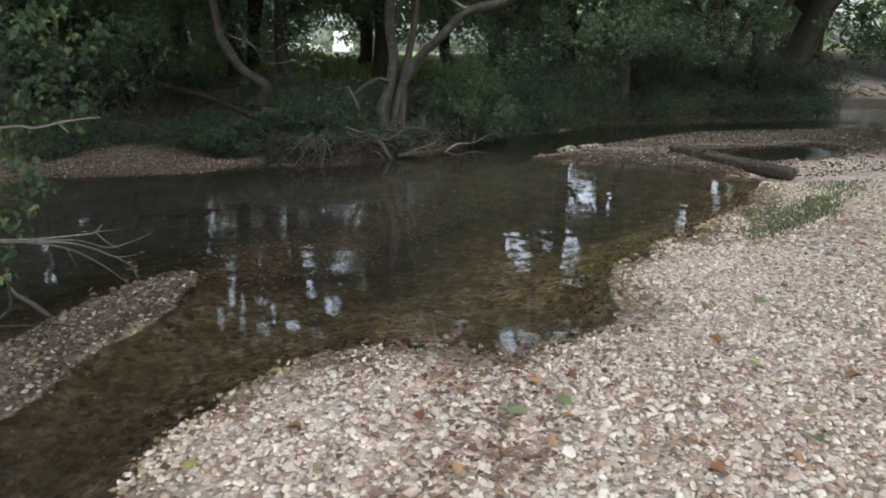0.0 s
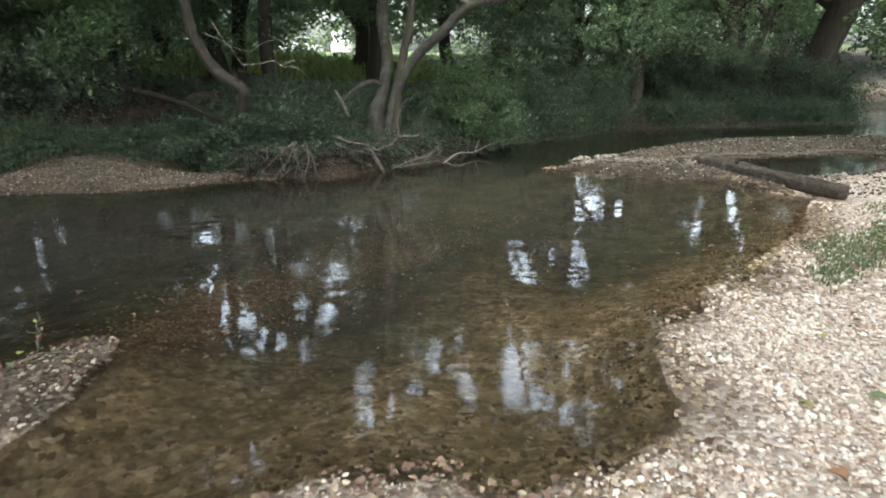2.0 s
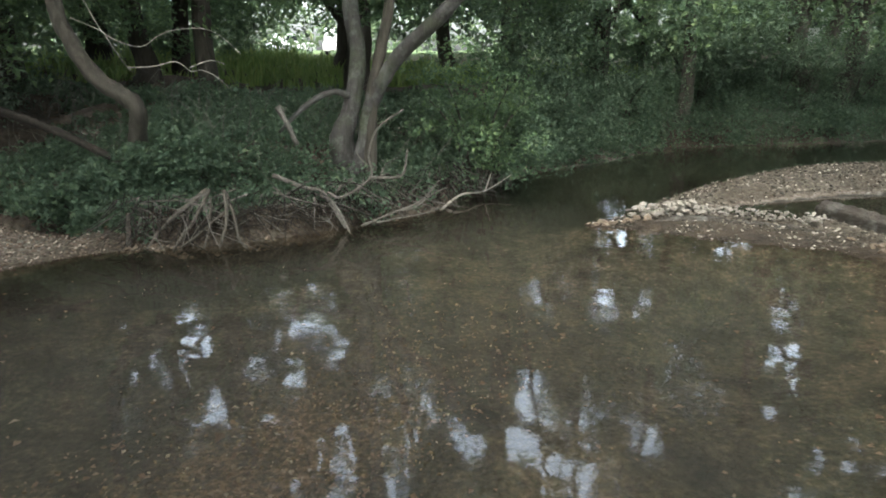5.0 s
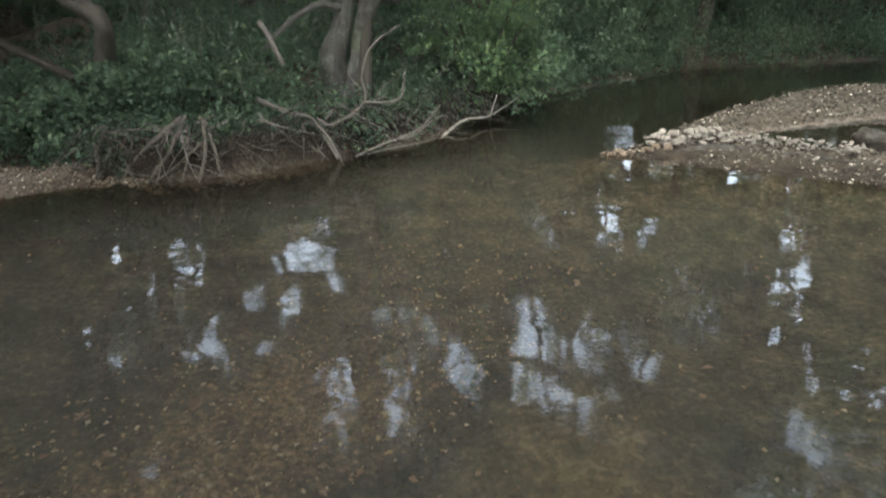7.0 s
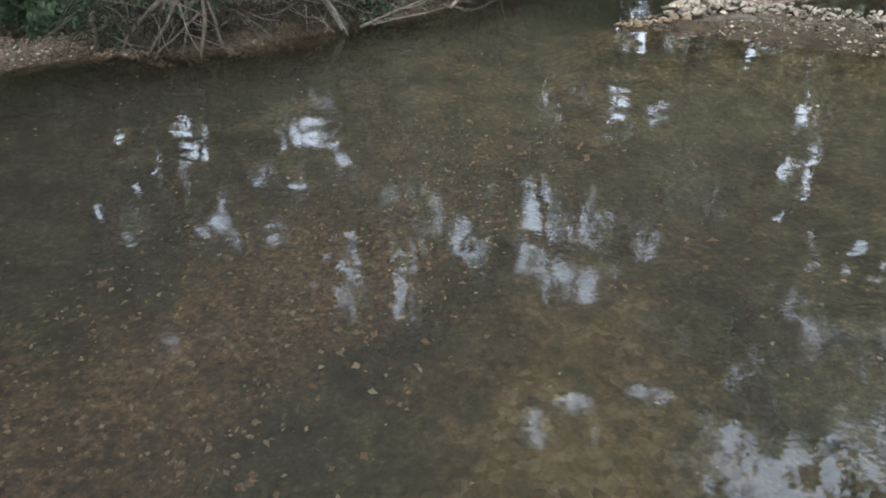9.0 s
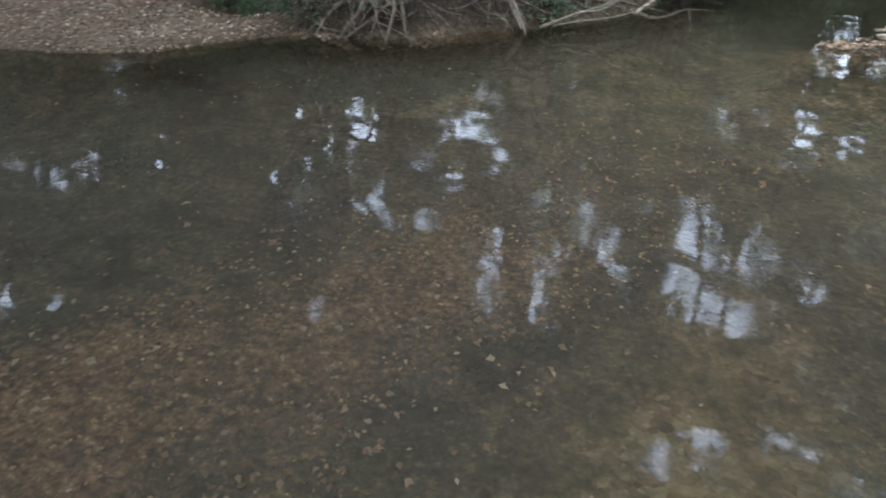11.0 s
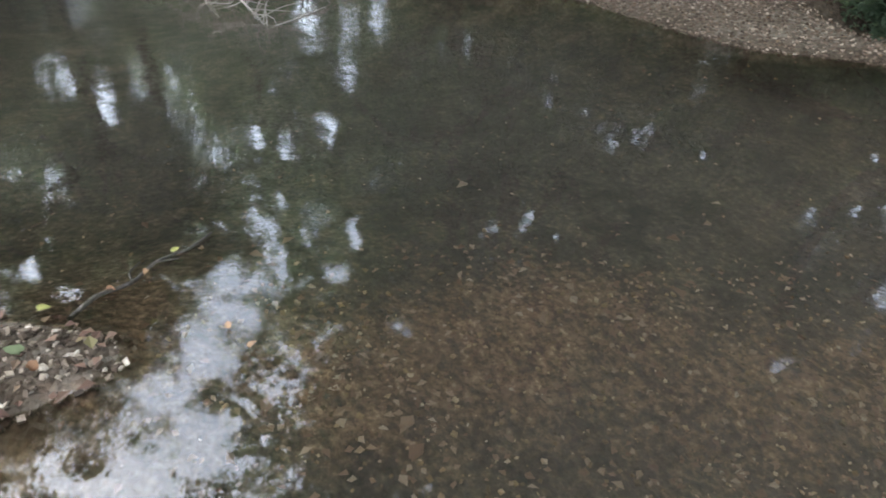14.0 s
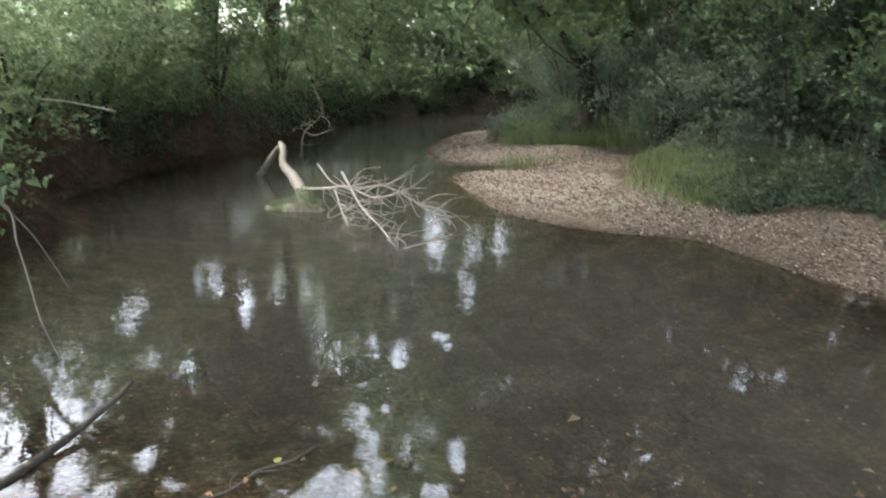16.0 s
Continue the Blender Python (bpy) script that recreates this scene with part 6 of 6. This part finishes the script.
branch("dead_branch", [([(-3.7, 3.3, 1.05), (-3.79, 3.69, 0.86), (-3.81, 3.73, 0.63), (-3.81, 3.76, 0.4), (-3.82, 3.78, 0.2), (-3.84, 3.84, -0.05)], 0.008, 0.004), ([(-3.79, 3.66, 0.88), (-3.83, 3.78, 0.7), (-3.85, 3.86, 0.52), (-3.87, 3.92, 0.36)], 0.005, 0.002)], M_TWIG, "thin drooping twigs dipping into the water", "driftwood", sides=6)

# ---- fallen leaves ----
M_LITTER = leaf_material("fallen_leaf", [(0.0, (0.09, 0.055, 0.042)), (0.4, (0.17, 0.105, 0.08)), (0.75, (0.29, 0.2, 0.15)), (0.94, (0.36, 0.29, 0.18)), (1.0, (0.27, 0.28, 0.12))], 0.15, 0.7, (0.15, 0.095, 0.07))


M_LITTER_OLD = leaf_material("old_leaf", [(0.0, (0.03, 0.02, 0.013)), (0.5, (0.07, 0.048, 0.032)), (0.85, (0.13, 0.09, 0.06)), (1.0, (0.24, 0.17, 0.1))], 0.1, 0.8, (0.06, 0.04, 0.026))


def litter(name, x0, x1, y0, y1, n, test, lo, hi, label, lift=0.02, mat=None):
    x, y = gen.uniform(x0, x1, n), gen.uniform(y0, y1, n)
    f = land(x, y)
    ok = test(f, x, y)
    s = gen.uniform(lo, hi, ok.sum())
    P = np.stack([x[ok], y[ok], np.where(f["wet"][ok], f["z"][ok] + 0.015, f["z"][ok] + lift)], 1)
    ob = new(name, raw_mesh(name, *leaf_mesh(P, s, gen, 0.7, 0.0, 0.85, 0.18), mat or M_LITTER))
    return tagged(ob, label, "leaves", kind="stuff")


litter("leaf_litter", -1.4, 5.5, 0.9, 9.5, 3600, lambda f, x, y: f["beach"] & (wave_noise(x, y, 2.2, 12) > -0.2), 0.022, 0.065, "scattered dry brown leaves on the gravel", 0.043)
litter("leaf_litter", -0.3, 0.5, 1.2, 3.5, 520, lambda f, x, y: f["beach"] & (np.abs(x - 0.1 - 0.12 * np.sin(3 * y)) < 0.3), 0.022, 0.06, "drift of dry brown leaves on the gravel", 0.043)
litter("leaf_litter", -3.4, 4, 1.0, 9.5, 1800, lambda f, x, y: (f["near"] < 0.28) & (f["beach"] | f["left"] | f["wet"]), 0.03, 0.07, "sodden brown leaves along the waterline")
M_SCRAP = leaf_material("sunken_leaf", [(0.0, (0.17, 0.11, 0.08)), (0.5, (0.38, 0.27, 0.205)), (0.85, (0.63, 0.51, 0.41)), (1.0, (0.86, 0.79, 0.7))], 0.1, 0.7, (0.28, 0.18, 0.13))


def on_band(f, x, y, reach):
    d = line_distance(x, y, curve(BROWN_BAND)) + 0.2 * wave_noise(x, y, 2.4, 64)
    return f["wet"] & (gen.uniform(0, 1, len(x)) < (0.08 + 0.92 * smooth(8.6, 6.8, y)) * smooth(reach, 0.1, d) * (0.25 + 0.75 * smooth(-0.2, 0.9, wave_noise(x, y, 3.2, 65) + 0.6 * wave_noise(x, y, 9.0, 66))))


litter("sunken_leaves", -3.4, 2.2, 3.4, 11, 24000, lambda f, x, y: on_band(f, x, y, 1.0), 0.012, 0.05, "pale tan leaf scraps sunken on the creek bed", mat=M_SCRAP)
litter("sunken_leaves", -4.0, 3.0, 4.2, 9.5, 60, lambda f, x, y: f["wet"] & (f["near"] > 0.4), 0.05, 0.09, "large pale leaves sunken on the creek bed", mat=M_SCRAP)
litter("sunken_leaves", -4.5, 3.6, 3.4, 10, 1000, lambda f, x, y: f["wet"] & (f["near"] > 0.2), 0.01, 0.04, "scattered dull leaves sunken on the silty bed", mat=M_SCRAP)
litter("leaf_litter", -14, -2.4, 7.3, 12, 6500, lambda f, x, y: f["north"] & (f["rise"] < 0.6) & ((x > -6.5) | (gen.uniform(0, 1, len(x)) < 0.35)), 0.018, 0.045, "brown leaves lying on the gravel strip", 0.03, M_LITTER_OLD)
litter("leaf_litter", -3.6, -1.7, 0.0, 4.8, 620, lambda f, x, y: f["left"] & (f["ds"] < 1.4), 0.02, 0.06, "wet brown leaves on the gravel spit")
litter("leaf_litter", -9, 8, 9.6, 17, 6000, lambda f, x, y: f["north"] & (f["rise"] > 0), 0.04, 0.09, "dark leaf litter under the bank plants", 0.03, M_LITTER_OLD)


def single_leaf(name, w, curl):
    """A heart-shaped leaf with a midrib fold and curled rim."""
    n = 14
    V, Fl = [(0, 0, 0.004)], []
    for k in range(n):
        a = 2 * math.pi * k / n
        r = w * (0.36 + 0.15 * math.cos(a) + 0.08 * math.cos(3 * a) + 0.05 * math.cos(5 * a + 0.4))
        V.append((r * math.cos(a), r * 0.85 * math.sin(a), curl * abs(math.sin(a)) ** 1.5 + 0.3 * curl * math.cos(a)))
    Fl = [(0, k + 1, (k + 1) % n + 1) for k in range(n)]
    me = raw_mesh(name, V, Fl, M_SINGLE[name], True)
    return me


def leaf_plain(name, col):
    a = Mat(name)
    a.base(a.mix(a.maths("MULTIPLY", a.noise(40.0, 4.0), 0.7), col, tuple(c * 0.55 for c in col)), 0.6, 0.3)
    return a.m


M_SINGLE = {k: leaf_plain("leaf_" + k, c) for k, c in (("green", (0.17, 0.21, 0.11)), ("yellow", (0.32, 0.32, 0.1)), ("brown", (0.22, 0.115, 0.06)), ("tan", (0.42, 0.26, 0.15)))}
kinds = [("green", 0.11, 0.012, "pale green fallen leaf lying on gravel"), ("yellow", 0.085, 0.015, "yellow-green fallen leaf lying on gravel"), ("brown", 0.085, 0.03, "curled brown dry leaf lying on gravel"), ("tan", 0.08, 0.022, "tan dry leaf lying on gravel")]
shapes = [(single_leaf(k, w, c), label) for k, w, c, label in kinds]
spots = [(0, 1.45, 2.25), (0, 0.33, 2.55), (1, 1.55, 2.95), (1, -0.98, 2.2), (0, 0.55, 2.65), (3, 0.53, 2.5), (3, 0.45, 2.85), (2, 0.62, 2.92), (2, 0.98, 2.05), (2, -0.62, 2.45), (3, 0.42, 2.3), (3, 1.3, 2.12), (2, 0.2, 2.2), (3, 0.05, 2.1), (2, -0.1, 2.5), (0, 2.0, 3.9), (1, 1.65, 3.85), (0, 2.3, 3.3), (2, 1.9, 2.75), (3, 2.1, 2.3), (1, 2.15, 4.6), (2, 1.5, 3.3)]
for k, x, y in spots:
    me, label = shapes[k]
    ob = new("fallen_leaf", me)
    ob.matrix_basis = pose(x, y, ground_z(x, y) + 0.024, gen.uniform(-12, 12), gen.uniform(-12, 12), gen.uniform(0, 360))
    tagged(ob, label, "leaf", "fallen leaves on the gravel")
for k, x, y in ((0, -2.05, 4.45), (0, -2.25, 4.35), (1, -2.3, 4.5), (2, -1.95, 4.5), (0, -2.35, 4.1)):
    me, label = shapes[k]
    ob = new("fallen_leaf", me)
    ob.matrix_basis = pose(x, y, max(ground_z(x, y), 0) + 0.02, gen.uniform(-12, 12), gen.uniform(-12, 12), gen.uniform(0, 360)) @ Matrix.Scale(0.65, 4)
    tagged(ob, label.replace("gravel", "a gravel spit"), "leaf", "fallen leaves on the spit")

# ---- beyond the trees ----
M_PAINT = plain("white_car_paint", (0.78, 0.78, 0.77), 0.25, 0.0, 0.6)
M_GLASS = plain("dark_car_glass", (0.02, 0.025, 0.03), 0.08, 0.0, 0.8)
M_TYRE = plain("tyre_rubber", (0.02, 0.02, 0.02), 0.85)
M_POLE = plain("galvanised_pole", (0.5, 0.5, 0.5), 0.45, 0.6)


def prism(profile, y0, y1):
    """A side view pushed from y0 to y1: quads and fans of quads only."""
    n = len(profile)
    V = [(x, y0, z) for x, z in profile] + [(x, y1, z) for x, z in profile]
    Fp = [(k, (k + 1) % n, (k + 1) % n + n, k + n) for k in range(n)]
    for o in (0, n):
        Fp += [(o, o + k, o + k + 1, o + min(k + 2, n - 1)) for k in range(1, n - 2, 2)]
    return np.array(V, float), np.array(Fp)


def car(x, y, turn, label, van=False):
    z = ground_z(x, y)
    root = thing("car", (x, y, z), label, "car", "parked cars")
    body = [(-2.1, 0.3), (2.1, 0.3), (2.15, 0.7), (1.9, 0.85), (1.0, 0.95), (-2.0, 0.98), (-2.15, 0.7), (-2.15, 0.4)]
    cabin = [(-1.9, 0.95), (1.0, 0.95), (0.35, 1.5), (-0.2, 1.58), (-1.3, 1.55), (-1.7, 1.4)] if not van else [(-2.1, 0.95), (1.2, 0.95), (0.8, 1.7), (0.3, 1.95), (-1.9, 1.98), (-2.1, 1.8)]
    turned = Matrix.Translation((x, y, z)) @ Matrix.Rotation(radians(turn), 4, "Z")

    def put(name, V, Fv, mat, under=None):
        W = np.array([turned @ Vector(v) for v in V])
        return part_of(name, W, Fv, mat, under or root)

    put("body", *prism(body, -0.85, 0.85), M_PAINT)
    cab = put("cabin", *prism(cabin, -0.75, 0.75), M_PAINT)
    for side in (-0.756, 0.756):
        put("window", *prism([(-1.5, 1.0), (0.7, 1.0), (0.3, 1.42), (-1.3, 1.45)], side - 0.004, side + 0.004), M_GLASS, cab)
    for wx in (-1.35, 1.35):
        for wy in (-0.78, 0.78):
            wheel = put("wheel", *tube([(wx, wy - 0.1, 0.32), (wx, wy + 0.1, 0.32)], 0.32, 0.32, sides=16, per=2, wob=0.0), M_TYRE)
            put("rim", *tube([(wx, wy - 0.11, 0.32), (wx, wy + 0.11, 0.32)], 0.19, 0.19, sides=12, per=2, wob=0.0), M_POLE, wheel)
    return root


car(-7.9, 58.5, 80, "white van parked beyond the trees", True)
car(-12.9, 63.0, 60, "white car parked beyond the trees")
# added car that stands in for a pale patch of ground
car(15.2, 33.5, -20, "white car standing in for a pale patch beyond the bank")
pole = thing("utility_pole", (14.6, 33.0, ground_z(14.6, 33.0)), "thin pale metal pole beyond the woods", "pole")
part_of("shaft", *tube([(14.6, 33.0, ground_z(14.6, 33.0) - 0.1), (14.6, 33.0, 5.0), (14.6, 33.0, 8.0)], 0.07, 0.05, sides=8, wob=0.01), M_POLE, pole)

# ---- single pebbles of the beach ----
pebble_shapes = []
for k in range(10):
    V, Fp = stones_mesh(np.zeros((1, 3)), 1.0, gen)
    pebble_shapes.append(raw_mesh("pebble", V, Fp, M_STONE_ONE))
for k in range(300):
    x, y = gen.uniform(-0.7, 1.5), gen.uniform(1.75, 3.1)
    s = math.exp(gen.uniform(math.log(0.035), math.log(0.075)))
    ob = new("pebble", pebble_shapes[k % 10])
    ob.matrix_basis = pose(x, y, ground_z(x, y) + s * 0.17, gen.uniform(-15, 15), gen.uniform(-15, 15), gen.uniform(0, 360)) @ Matrix.Diagonal((s, s, s, 1))
    ob.parent = ground

branch("fallen_branch", [([(-2.24, 4.58, -0.01), (-2.31, 4.68, 0.012), (-2.36, 4.8, 0.004), (-2.45, 4.9, 0.014), (-2.5, 5.02, 0.006), (-2.58, 5.13, 0.01)], 0.01, 0.005), ([(-2.36, 4.8, 0.008), (-2.42, 4.8, 0.012), (-2.48, 4.84, 0.008)], 0.005, 0.003), ([(-2.45, 4.9, 0.01), (-2.44, 4.98, 0.012)], 0.004, 0.003)], M_DRIFT, "half drowned branch with caught leaves beyond a gravel spit", "driftwood")
for k, x, y in ((2, -2.33, 4.72), (3, -2.4, 4.86), (1, -2.5, 4.97), (3, -1.94, 5.08), (3, -1.81, 5.13)):
    me, label = shapes[k]
    ob = new("fallen_leaf", me)
    ob.matrix_basis = pose(x, y, 0.012, gen.uniform(-8, 8), gen.uniform(-8, 8), gen.uniform(0, 360)) @ Matrix.Scale(0.5, 4)
    tagged(ob, label.replace("lying on gravel", "floating beside a drowned branch"), "leaf", "fallen leaves on the spit")
